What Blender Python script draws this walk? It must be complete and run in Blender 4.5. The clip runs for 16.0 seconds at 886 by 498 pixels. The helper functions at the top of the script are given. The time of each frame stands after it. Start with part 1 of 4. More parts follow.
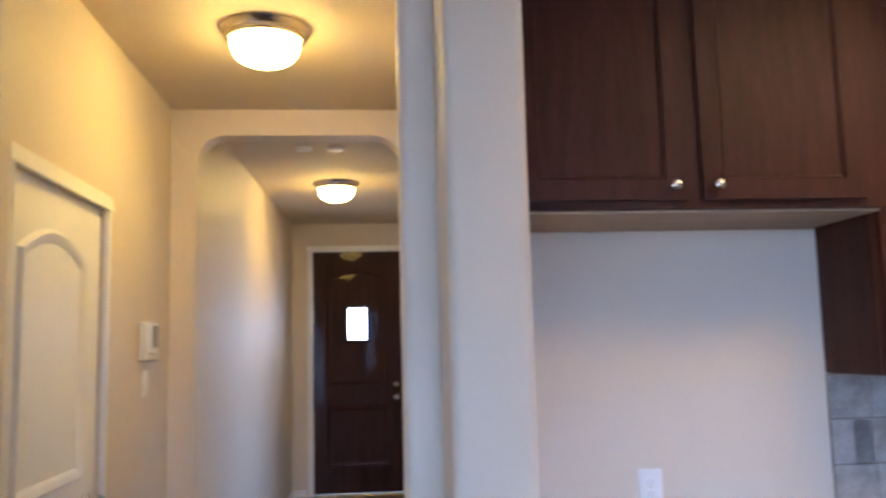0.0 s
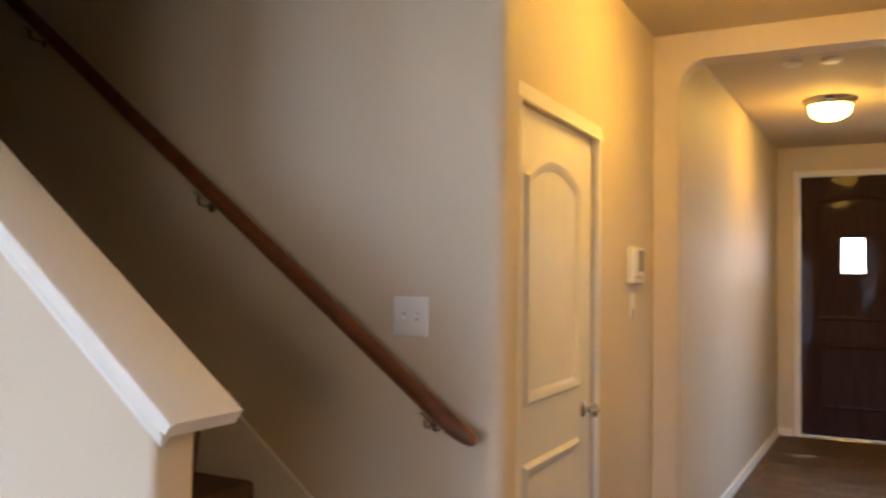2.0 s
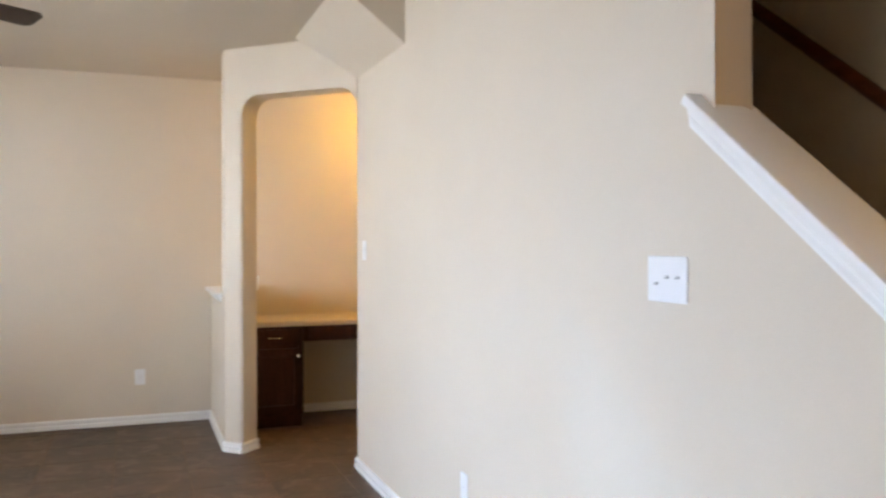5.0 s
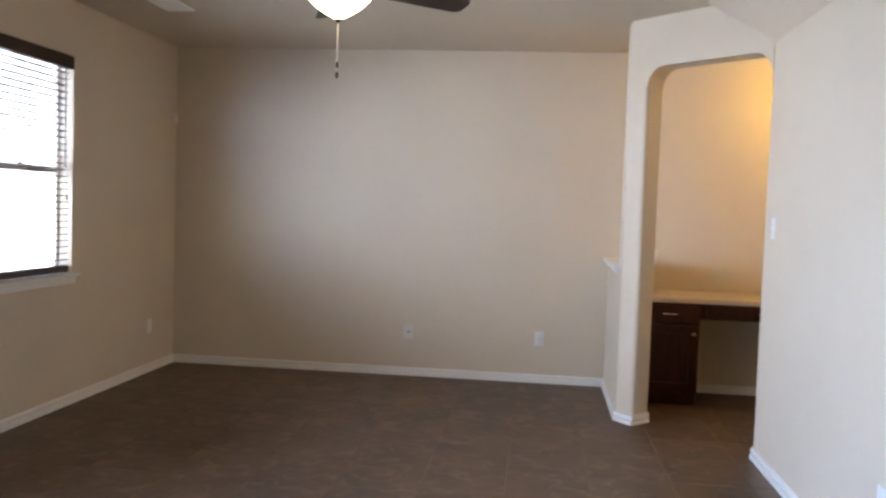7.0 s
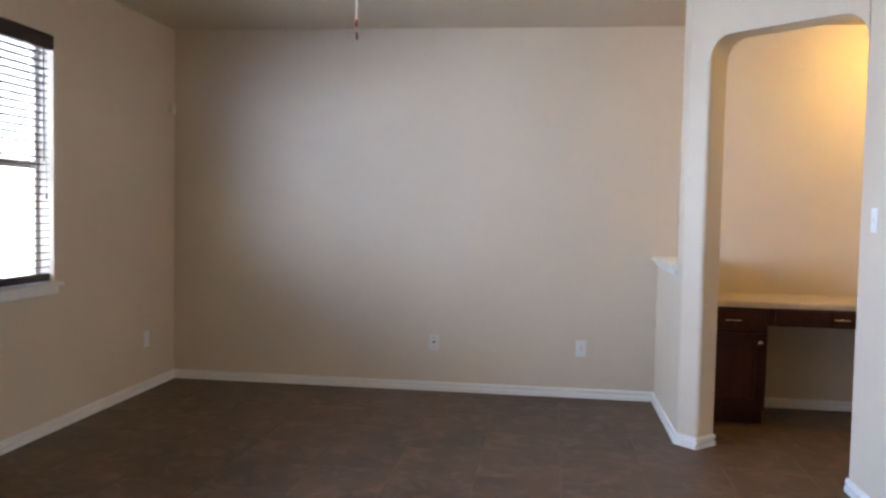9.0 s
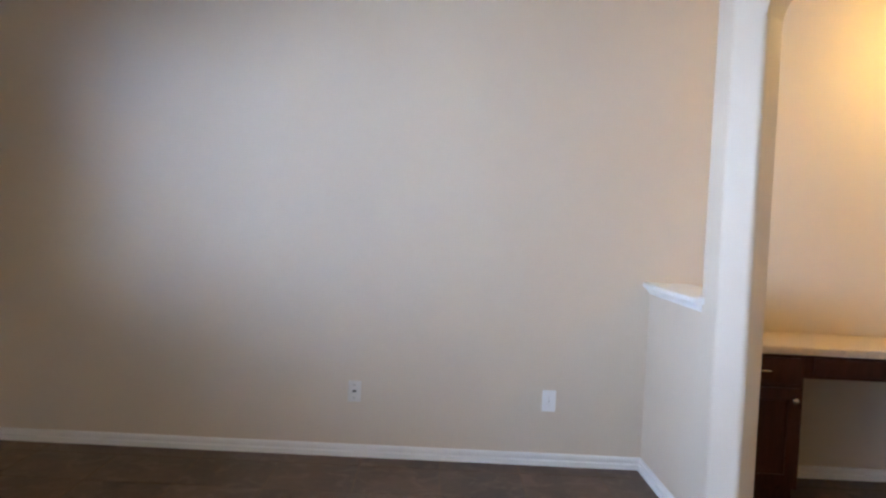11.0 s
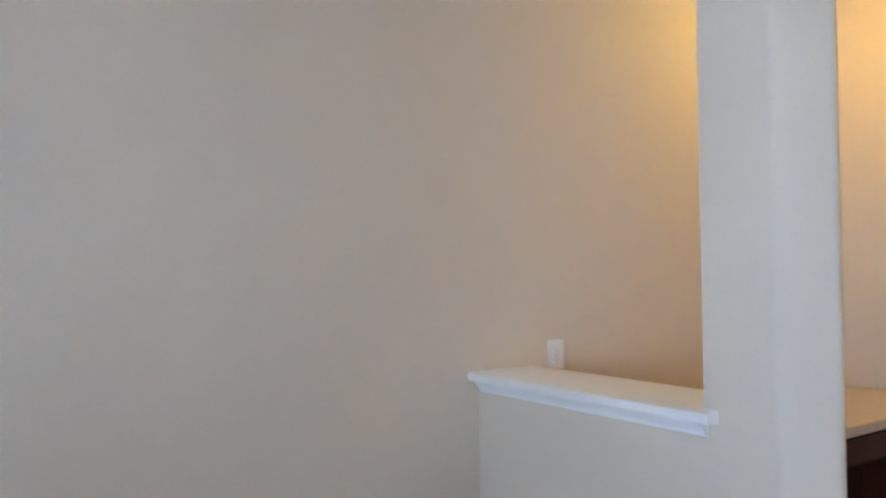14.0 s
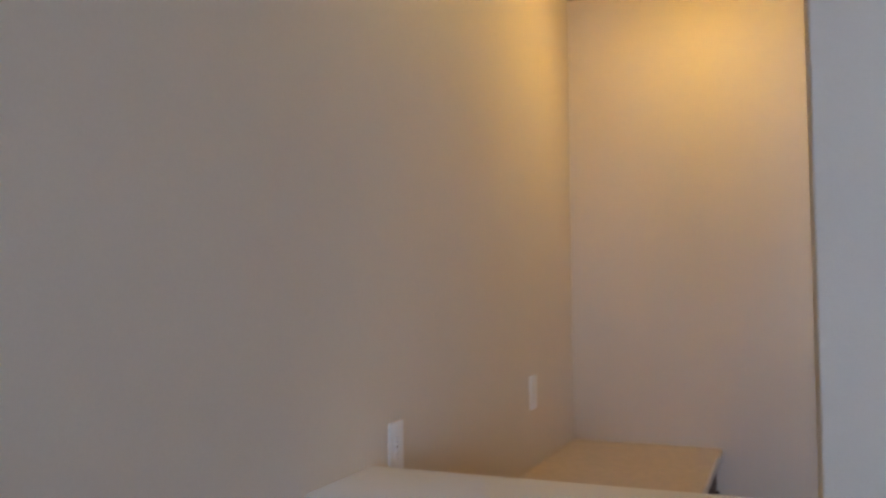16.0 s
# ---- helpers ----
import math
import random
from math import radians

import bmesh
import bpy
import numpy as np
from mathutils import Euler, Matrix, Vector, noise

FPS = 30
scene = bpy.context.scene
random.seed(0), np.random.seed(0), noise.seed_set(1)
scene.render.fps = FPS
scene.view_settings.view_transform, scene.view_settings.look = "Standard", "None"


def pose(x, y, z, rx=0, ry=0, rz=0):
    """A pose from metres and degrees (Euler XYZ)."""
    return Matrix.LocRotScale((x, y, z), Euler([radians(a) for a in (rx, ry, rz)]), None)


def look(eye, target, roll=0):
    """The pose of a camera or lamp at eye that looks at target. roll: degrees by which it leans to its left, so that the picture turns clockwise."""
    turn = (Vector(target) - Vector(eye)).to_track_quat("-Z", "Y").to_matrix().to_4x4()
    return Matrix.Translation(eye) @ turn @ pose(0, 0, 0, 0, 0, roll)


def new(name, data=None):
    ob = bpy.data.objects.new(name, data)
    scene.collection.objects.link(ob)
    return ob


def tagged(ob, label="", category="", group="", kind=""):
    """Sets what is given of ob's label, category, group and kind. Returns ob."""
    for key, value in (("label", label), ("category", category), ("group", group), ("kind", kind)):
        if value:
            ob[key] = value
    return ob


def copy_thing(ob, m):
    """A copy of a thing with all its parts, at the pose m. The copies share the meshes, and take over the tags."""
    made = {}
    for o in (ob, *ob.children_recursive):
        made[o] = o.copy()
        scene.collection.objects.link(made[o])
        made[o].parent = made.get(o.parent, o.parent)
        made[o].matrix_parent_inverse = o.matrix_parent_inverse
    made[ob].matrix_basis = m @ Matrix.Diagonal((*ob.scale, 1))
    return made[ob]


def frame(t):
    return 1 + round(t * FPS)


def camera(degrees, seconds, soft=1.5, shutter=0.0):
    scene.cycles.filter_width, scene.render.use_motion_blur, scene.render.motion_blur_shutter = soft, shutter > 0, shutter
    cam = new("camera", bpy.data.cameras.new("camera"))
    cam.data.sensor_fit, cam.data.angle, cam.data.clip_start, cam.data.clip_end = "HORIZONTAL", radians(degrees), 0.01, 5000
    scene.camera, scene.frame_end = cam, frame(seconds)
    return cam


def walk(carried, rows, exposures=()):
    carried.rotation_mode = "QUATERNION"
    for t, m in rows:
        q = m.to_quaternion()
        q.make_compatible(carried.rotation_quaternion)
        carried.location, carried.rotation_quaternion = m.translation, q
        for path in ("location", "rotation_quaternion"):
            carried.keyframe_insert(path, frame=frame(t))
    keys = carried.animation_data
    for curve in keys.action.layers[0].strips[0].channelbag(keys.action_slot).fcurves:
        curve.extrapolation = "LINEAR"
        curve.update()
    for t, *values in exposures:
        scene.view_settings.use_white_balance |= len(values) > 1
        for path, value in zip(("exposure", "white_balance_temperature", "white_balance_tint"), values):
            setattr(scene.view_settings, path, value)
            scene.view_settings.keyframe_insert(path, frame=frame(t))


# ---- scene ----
cam = camera(56.7, 16.0, soft=2.5, shutter=0.35)
PATH = [
    (0, (-0.136, 0.372, 1.471), (0.038, 2.351, 1.703), -1.4),
    (0.5, (-0.126, 0.369, 1.475), (-0.272, 2.356, 1.652), -1.1),
    (1.5, (-0.142, 0.348, 1.444), (-0.799, 2.233, 1.551), -0.1),
    (2, (-0.174, 0.356, 1.443), (-1.092, 2.131, 1.516), 0.7),
    (2.5, (-0.206, 0.312, 1.436), (-1.344, 1.956, 1.501), 0.5),
    (3, (-0.276, 0.233, 1.436), (-1.608, 1.724, 1.482), 0.1),
    (3.5, (-0.328, 0.128, 1.445), (-1.813, 1.467, 1.451), -0.7),
    (4.5, (-0.34, 0.129, 1.423), (-2.11, 1.06, 1.407), 0.3),
    (5, (-0.344, 0.131, 1.429), (-2.217, 0.832, 1.413), -0.0),
    (7.5, (-0.399, 0.115, 1.436), (-2.368, -0.219, 1.318), 1.9),
    (8, (-0.536, 0.064, 1.423), (-2.5, -0.294, 1.302), 1.6),
    (9, (-1.065, -0.092, 1.396), (-3.046, -0.349, 1.296), 1.2),
    (9.6, (-1.497, -0.159, 1.362), (-3.486, -0.359, 1.295), 1.5),
    (12, (-3.437, -0.759, 1.363), (-5.401, -0.396, 1.264), 3.3),
    (12.5, (-3.875, -0.824, 1.368), (-5.79, -0.259, 1.258), 3.3),
    (13, (-4.287, -0.845, 1.4), (-6.187, -0.23, 1.297), 3.1),
    (13.5, (-4.654, -0.875, 1.421), (-6.431, 0.043, 1.44), -0.4),
    (14, (-5.028, -0.959, 1.443), (-6.672, 0.178, 1.471), -0.9),
    (14.5, (-5.357, -0.958, 1.408), (-6.894, 0.317, 1.514), 0.3),
    (15, (-5.694, -0.976, 1.418), (-6.99, 0.539, 1.583), -2.2),
    (15.5, (-5.992, -0.873, 1.39), (-7.095, 0.788, 1.56), -2.5),
    (16, (-6.362, -0.718, 1.456), (-7.135, 1.124, 1.564), -0.4),
]
walk(cam, [(t, look(eye, target, roll)) for t, eye, target, roll in PATH],
     exposures=[(0, 0.1, 5000, 13), (0.5, -0.1, 5150, 13), (1.5, 0.15, 6200, 15), (2.0, 0.08, 7200, 15), (2.5, 0.08, 7900, 20), (3, 0.0, 7100, 17), (5, 0.12, 6700, 13), (7.5, -0.08, 6000, 14), (9.5, -0.05, 5750, 14), (12, 0.2, 5450, 14), (13, 0.15, 5450, 14), (13.5, -0.05, 5500, 12), (14, -0.4, 5500, 11), (14.5, -0.78, 5550, 14), (16, -1.12, 5500, 16)])

# ---- light ----
WORLD = bpy.data.worlds.new("sky")
scene.world = WORLD
WORLD.use_nodes = True
wn = WORLD.node_tree
sky = wn.nodes.new("ShaderNodeTexSky")
sky.sky_type, sky.sun_disc = "NISHITA", False
sky.sun_elevation, sky.sun_rotation = radians(50), radians(25)
wn.links.new(sky.outputs[0], wn.nodes["Background"].inputs[0])
wn.nodes["Background"].inputs[1].default_value = 0.15

WARM = (1.0, 0.585, 0.10)


def lamp(name, kind, m, energy, color, **more):
    data = bpy.data.lights.new(name, kind)
    data.energy, data.color = energy, color
    if "size" in more:
        data.shape, data.size, data.size_y = "RECTANGLE", more["size"], more["size_y"]
    if "spot" in more:
        data.spot_size, data.spot_blend = radians(more["spot"]), more["blend"]
    if "spread" in more:
        data.spread = radians(more["spread"])
    if "radius" in more:
        data.shadow_soft_size = more["radius"]
    ob = new(name, data)
    ob.matrix_world = m
    return ob


sun = bpy.data.lights.new("sun", "SUN")
sun.energy, sun.angle, sun.color = 2.0, radians(0.5), (1, 0.95, 0.88)
new("sun", sun).matrix_world = look((3, 8, 14), (0, 0, 0))

# Daylight entering by the openings of the long window wall: sky from above, sunlit lawn from below
DAY = (0.42, 0.63, 1.0)
LAWN = (0.92, 0.77, 0.35)
# The last two rows stand behind an unseen, assumed door and window
for wx, wz, ww, wh, sky_power, aside, tilt, spread, lawn_power in ((-5.185, 1.63, 0.87, 1.44, 66, -0.7, 0.25, 180, 28), (-4.075, 1.63, 0.87, 1.44, 66, -0.7, 0.25, 180, 28), (-2.15, 1.05, 1.75, 2.05, 54, -0.3, 0.36, 78, 4), (0.55, 1.63, 1.75, 1.40, 16, 0.08, 0.34, 52, 0.5)):
    lamp("sky_daylight", "AREA", look((wx, -3.40, wz), (wx + aside, -2.40, wz - tilt)), sky_power, DAY, size=ww, size_y=wh, spread=spread)
    lamp("lawn_daylight", "AREA", look((wx, -3.42, wz), (wx + aside, -2.42, wz + 0.35)), lawn_power, LAWN, size=ww, size_y=wh, spread=150)
lamp("door_daylight", "AREA", look((-0.29, 9.10, 1.705), (-0.29, 0, 1.705)), 12, (0.8, 0.9, 1.0), size=0.40, size_y=0.5)
# Behind an unseen side opening, assumed from the grey daylight on the entry wall
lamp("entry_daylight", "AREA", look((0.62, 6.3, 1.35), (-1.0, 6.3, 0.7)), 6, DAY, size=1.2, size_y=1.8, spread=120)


# ---- materials ----
def node_mat(name, color, rough=0.6, metal=0.0, spread=0.0, scale=6.0, fine=0.0, fine_scale=180.0, bump=0.0, bump_scale=150.0, stretch=(1, 1, 1), coat=0.0, random_value=0.0, spec=0.5):
    """Principled surface with large and fine variation of colour and a fine relief."""
    mat = bpy.data.materials.new(name)
    mat.use_nodes = True
    nt = mat.node_tree
    b = nt.nodes["Principled BSDF"]
    b.inputs["Roughness"].default_value = rough
    b.inputs["Metallic"].default_value = metal
    b.inputs["Coat Weight"].default_value = coat
    b.inputs["Specular IOR Level"].default_value = spec
    co = nt.nodes.new("ShaderNodeTexCoord")
    mp = nt.nodes.new("ShaderNodeMapping")
    mp.inputs["Scale"].default_value = stretch
    nt.links.new(co.outputs["Object"], mp.inputs[0])

    def noisy(sc, detail):
        n = nt.nodes.new("ShaderNodeTexNoise")
        n.inputs["Scale"].default_value, n.inputs["Detail"].default_value = sc, detail
        nt.links.new(mp.outputs[0], n.inputs["Vector"])
        return n

    hsv = nt.nodes.new("ShaderNodeHueSaturation")
    hsv.inputs["Color"].default_value = (*color, 1)
    total = nt.nodes.new("ShaderNodeValue")
    total.outputs[0].default_value = 1.0
    last = total.outputs[0]
    for amount, sc, det in ((spread, scale, 4), (fine, fine_scale, 2)):
        if amount:
            n = noisy(sc, det)
            r = nt.nodes.new("ShaderNodeMapRange")
            r.inputs[1].default_value, r.inputs[2].default_value = 0.3, 0.7
            r.inputs[3].default_value, r.inputs[4].default_value = -amount, amount
            nt.links.new(n.outputs[0], r.inputs[0])
            a = nt.nodes.new("ShaderNodeMath")
            nt.links.new(last, a.inputs[0])
            nt.links.new(r.outputs[0], a.inputs[1])
            last = a.outputs[0]
    if random_value:
        oi = nt.nodes.new("ShaderNodeObjectInfo")
        r = nt.nodes.new("ShaderNodeMapRange")
        r.inputs[3].default_value, r.inputs[4].default_value = -random_value, random_value
        nt.links.new(oi.outputs["Random"], r.inputs[0])
        a = nt.nodes.new("ShaderNodeMath")
        nt.links.new(last, a.inputs[0])
        nt.links.new(r.outputs[0], a.inputs[1])
        last = a.outputs[0]
    nt.links.new(last, hsv.inputs["Value"])
    nt.links.new(hsv.outputs[0], b.inputs["Base Color"])
    if bump:
        n = noisy(bump_scale, 3)
        bn = nt.nodes.new("ShaderNodeBump")
        bn.inputs["Strength"].default_value, bn.inputs["Distance"].default_value = bump, 0.004
        nt.links.new(n.outputs[0], bn.inputs["Height"])
        nt.links.new(bn.outputs[0], b.inputs["Normal"])
    return mat


PAINT = node_mat("wall_paint", (0.655, 0.572, 0.455), 0.55, spread=0.03, scale=1.3, fine=0.012, bump=0.10, bump_scale=95, spec=0.35)
CEILPAINT = node_mat("ceiling_paint", (0.61, 0.53, 0.42), 0.8, spread=0.03, scale=1.0, fine=0.02, bump=0.3, bump_scale=70, spec=0.2)
TRIM = node_mat("white_trim", (0.83, 0.825, 0.80), 0.35, spread=0.02, scale=5, bump=0.04)
DOORWHITE = node_mat("white_door_paint", (0.82, 0.82, 0.80), 0.38, spread=0.02, scale=4, bump=0.06, bump_scale=220)
PLASTIC = node_mat("white_plastic", (0.80, 0.80, 0.79), 0.3, spread=0.01, scale=20)
ALMOND = node_mat("almond_plastic", (0.70, 0.67, 0.62), 0.35, spread=0.02, scale=20)
SLOTGREY = node_mat("pale_grey_plastic", (0.48, 0.48, 0.48), 0.4, spread=0.03, scale=20)
GREYPLASTIC = node_mat("grey_plastic", (0.25, 0.25, 0.24), 0.4, spread=0.05, scale=30)
DARKSLOT = node_mat("dark_slot", (0.03, 0.03, 0.03), 0.6, spread=0.1, scale=30)
ESPRESSO = node_mat("espresso_wood", (0.046, 0.014, 0.008), 0.5, spread=0.30, scale=5, fine=0.15, fine_scale=40, bump=0.06, bump_scale=60, stretch=(6, 6, 0.7), spec=0.18)
MAHOGANY = node_mat("front_door_wood", (0.030, 0.009, 0.006), 0.5, spread=0.35, scale=4, fine=0.2, fine_scale=30, bump=0.06, bump_scale=50, stretch=(8, 8, 0.6), coat=0.05, spec=0.15)
RAILWOOD = node_mat("stained_rail_wood", (0.155, 0.047, 0.016), 0.35, spread=0.22, scale=6, fine=0.15, fine_scale=60, bump=0.05, bump_scale=80, stretch=(1, 6, 4), coat=0.3)
COUNTER = node_mat("speckled_laminate", (0.56, 0.46, 0.34), 0.3, spread=0.08, scale=30, fine=0.16, fine_scale=260, coat=0.1)
CARPET = node_mat("brown_carpet", (0.16, 0.11, 0.075), 0.95, spread=0.15, scale=9, fine=0.3, fine_scale=300, bump=0.8, bump_scale=260, spec=0.1)
NICKEL = node_mat("brushed_nickel", (0.55, 0.51, 0.46), 0.2, metal=1.0, spread=0.06, scale=30)
BRONZE = node_mat("dark_bronze", (0.09, 0.06, 0.045), 0.35, metal=0.8, spread=0.15, scale=20)
BLADEWOOD = node_mat("dark_blade_wood", (0.04, 0.022, 0.015), 0.4, spread=0.25, scale=5, stretch=(1, 6, 1))
BLIND = node_mat("dark_blind_wood", (0.035, 0.018, 0.014), 0.4, spread=0.2, scale=8, stretch=(0.6, 8, 8))
VINYL = node_mat("window_vinyl", (0.70, 0.62, 0.55), 0.4, spread=0.02, scale=9)
GROUT = node_mat("floor_grout", (0.20, 0.145, 0.10), 0.9, spread=0.15, scale=8, fine=0.15, bump=0.4, bump_scale=200)
RAWWOOD = node_mat("raw_plywood", (0.42, 0.31, 0.20), 0.7, spread=0.12, scale=6, stretch=(0.6, 8, 8))
BSTILE = node_mat("backsplash_tile", (0.36, 0.33, 0.29), 0.45, spread=0.25, scale=14, fine=0.1, fine_scale=90, bump=0.15, bump_scale=40, random_value=0.15)
EARTH = node_mat("pale_ground", (0.42, 0.39, 0.33), 0.9, spread=0.2, scale=0.6, fine=0.2, fine_scale=20)
STUCCO = node_mat("outer_stucco", (0.50, 0.46, 0.40), 0.9, spread=0.05, scale=2, bump=0.4)


def tile_mat():
    """Brown ceramic tile: cloudy mottling with paler flecks, each tile a little different."""
    mat = node_mat("brown_ceramic_tile", (0.090, 0.053, 0.032), 0.45, spread=0.32, scale=3.2, fine=0.12, fine_scale=45, bump=0.06, bump_scale=30, random_value=0.10)
    nt = mat.node_tree
    b = nt.nodes["Principled BSDF"]
    src = b.inputs["Base Color"].links[0].from_socket
    co = nt.nodes.new("ShaderNodeTexCoord")
    oi = nt.nodes.new("ShaderNodeObjectInfo")
    sh = nt.nodes.new("ShaderNodeVectorMath")
    nt.links.new(co.outputs["Object"], sh.inputs[0])
    sc = nt.nodes.new("ShaderNodeVectorMath")
    sc.operation = "SCALE"
    sc.inputs[0].default_value = (7, 11, 3)
    nt.links.new(oi.outputs["Random"], sc.inputs["Scale"])
    nt.links.new(sc.outputs[0], sh.inputs[1])
    n = nt.nodes.new("ShaderNodeTexNoise")
    n.inputs["Scale"].default_value, n.inputs["Detail"].default_value, n.inputs["Distortion"].default_value = 7, 6, 1.2
    nt.links.new(sh.outputs[0], n.inputs["Vector"])
    for node in nt.nodes:
        if node.type == "MAPPING":
            nt.links.new(sh.outputs[0], node.inputs[0])
    r = nt.nodes.new("ShaderNodeMapRange")
    r.inputs[1].default_value, r.inputs[2].default_value, r.inputs[4].default_value = 0.50, 0.74, 0.6
    nt.links.new(n.outputs[0], r.inputs[0])
    mix = nt.nodes.new("ShaderNodeMixRGB")
    mix.inputs[2].default_value = (0.21, 0.155, 0.11, 1)
    nt.links.new(r.outputs[0], mix.inputs[0])
    nt.links.new(src, mix.inputs[1])
    nt.links.new(mix.outputs[0], b.inputs["Base Color"])
    return mat


TILE = tile_mat()


def glow_mat(name, color, strength, base=(0.9, 0.88, 0.82)):
    mat = node_mat(name, base, 0.3, spread=0.02, scale=20)
    b = mat.node_tree.nodes["Principled BSDF"]
    b.inputs["Emission Color"].default_value = (*color, 1)
    b.inputs["Emission Strength"].default_value = strength
    return mat


BOWLGLASS = glow_mat("lit_bowl_glass", WARM, 64.0)
FANGLASS = glow_mat("lit_fan_glass", (1.0, 0.70, 0.32), 18.0)
BOXLENS = glow_mat("lit_box_lens", (1.0, 0.60, 0.24), 22.0)

OUTGLOW = glow_mat("outdoor_haze", (0.92, 0.96, 1.0), 5.0)

GLASS = bpy.data.materials.new("window_glass")
GLASS.use_nodes = True
gb = GLASS.node_tree.nodes["Principled BSDF"]
gb.inputs["Transmission Weight"].default_value = 1.0
gb.inputs["Roughness"].default_value = 0.0
gb.inputs["IOR"].default_value = 1.1


# ---- mesh helpers ----
def part(name, bm, material, parent=None, label="", smooth=35):
    """Links a bmesh as one mesh object, under a thing or part if one is given."""
    bmesh.ops.recalc_face_normals(bm, faces=bm.faces)
    me = bpy.data.meshes.new(name)
    bm.to_mesh(me)
    bm.free()
    me.materials.append(material)
    if smooth:
        me.polygons.foreach_set("use_smooth", [True] * len(me.polygons))
        me.set_sharp_from_angle(angle=radians(smooth))
    ob = new(name, me)
    if parent:
        ob.parent = parent
    if label:
        ob["label"] = label
    return ob


def empty(name, m, label, category, group=""):
    ob = new(name)
    ob.empty_display_size = 0.1
    ob.matrix_world = m
    return tagged(ob, label, category, group)


def box(bm, x0, y0, z0, x1, y1, z1, bevel=0.0, segments=2):
    """A box between two corners, with rounded edges if bevel is given."""
    made = bmesh.ops.create_cube(bm, size=1.0, matrix=Matrix.LocRotScale(((x0 + x1) / 2, (y0 + y1) / 2, (z0 + z1) / 2), None, (abs(x1 - x0), abs(y1 - y0), abs(z1 - z0))))
    if bevel:
        edges = list({e for v in made["verts"] for e in v.link_edges})
        bmesh.ops.bevel(bm, geom=edges, offset=bevel, segments=segments, affect="EDGES", profile=0.5)
    return bm


def boxed(*a, **k):
    return box(bmesh.new(), *a, **k)


def prism(bm, pts, w0, w1, put=Matrix.Identity(4)):
    """A flat outline (u, v) thickened from w0 to w1; put lays (u, v, w) into place."""
    low = [bm.verts.new(put @ Vector((u, v, w0))) for u, v in pts]
    high = [bm.verts.new(put @ Vector((u, v, w1))) for u, v in pts]
    n = len(pts)
    bm.faces.new(low)
    bm.faces.new(high)
    for i in range(n):
        bm.faces.new((low[i], low[(i + 1) % n], high[(i + 1) % n], high[i]))
    return bm


XZ = Matrix(((1, 0, 0, 0), (0, 0, 1, 0), (0, 1, 0, 0), (0, 0, 0, 1)))
YZ = Matrix(((0, 0, 1, 0), (1, 0, 0, 0), (0, 1, 0, 0), (0, 0, 0, 1)))


def rounded(pts, radii, steps=6):
    """An outline with chosen corners (by index) rounded."""
    out = []
    n = len(pts)
    for i, p in enumerate(pts):
        r = radii.get(i, 0)
        if not r:
            out.append(tuple(p))
            continue
        p = Vector(p)
        a, b = (Vector(pts[i - 1]) - p).normalized(), (Vector(pts[(i + 1) % n]) - p).normalized()
        half = a.angle(b) / 2
        d = r / math.tan(half)
        c = p + (a + b).normalized() * (r / math.sin(half))
        s, e = p + a * d - c, p + b * d - c
        turn = s.angle_signed(e)
        for k in range(steps + 1):
            ang = -turn * k / steps
            out.append((c.x + s.x * math.cos(ang) - s.y * math.sin(ang), c.y + s.x * math.sin(ang) + s.y * math.cos(ang)))
    return out


def ring(bm, pts, width, rise, put):
    """A moulding that follows a closed outline inward, rising and falling again."""
    n = len(pts)
    area = sum(pts[i][0] * pts[(i + 1) % n][1] - pts[(i + 1) % n][0] * pts[i][1] for i in range(n))
    sign = 1 if area > 0 else -1
    rows = []
    for off, h in ((0, 0), (width * 0.3, rise), (width * 0.6, rise * 0.8), (width, 0)):
        row = []
        for i in range(n):
            a, p, b = Vector(pts[i - 1]), Vector(pts[i]), Vector(pts[(i + 1) % n])
            d1, d2 = (p - a).normalized(), (b - p).normalized()
            n1, n2 = Vector((-d1.y, d1.x)) * sign, Vector((-d2.y, d2.x)) * sign
            m = (n1 + n2).normalized()
            q = p + m * (off / max(0.4, m.dot(n1)))
            row.append(bm.verts.new(put @ Vector((q.x, q.y, h))))
        rows.append(row)
    for r1, r2 in zip(rows, rows[1:]):
        for i in range(n):
            bm.faces.new((r1[i], r1[(i + 1) % n], r2[(i + 1) % n], r2[i]))
    return bm


def lathe(bm, profile, at=(0, 0, 0), turns=32, turn=None):
    """A turned body: profile of (radius, height) about the vertical axis, or laid by turn."""
    m = Matrix.Translation(at) @ (turn or Matrix.Identity(4))
    rows = []
    for r, z in profile:
        if r < 1e-6:
            rows.append([bm.verts.new(m @ Vector((0, 0, z)))])
        else:
            rows.append([bm.verts.new(m @ Vector((r * math.cos(2 * math.pi * i / turns), r * math.sin(2 * math.pi * i / turns), z))) for i in range(turns)])
    for a, b in zip(rows, rows[1:]):
        for i in range(turns):
            j = (i + 1) % turns
            if len(a) == 1 and len(b) == 1:
                continue
            if len(a) == 1:
                bm.faces.new((a[0], b[i], b[j]))
            elif len(b) == 1:
                bm.faces.new((a[i], a[j], b[0]))
            else:
                bm.faces.new((a[i], a[j], b[j], b[i]))
    return bm


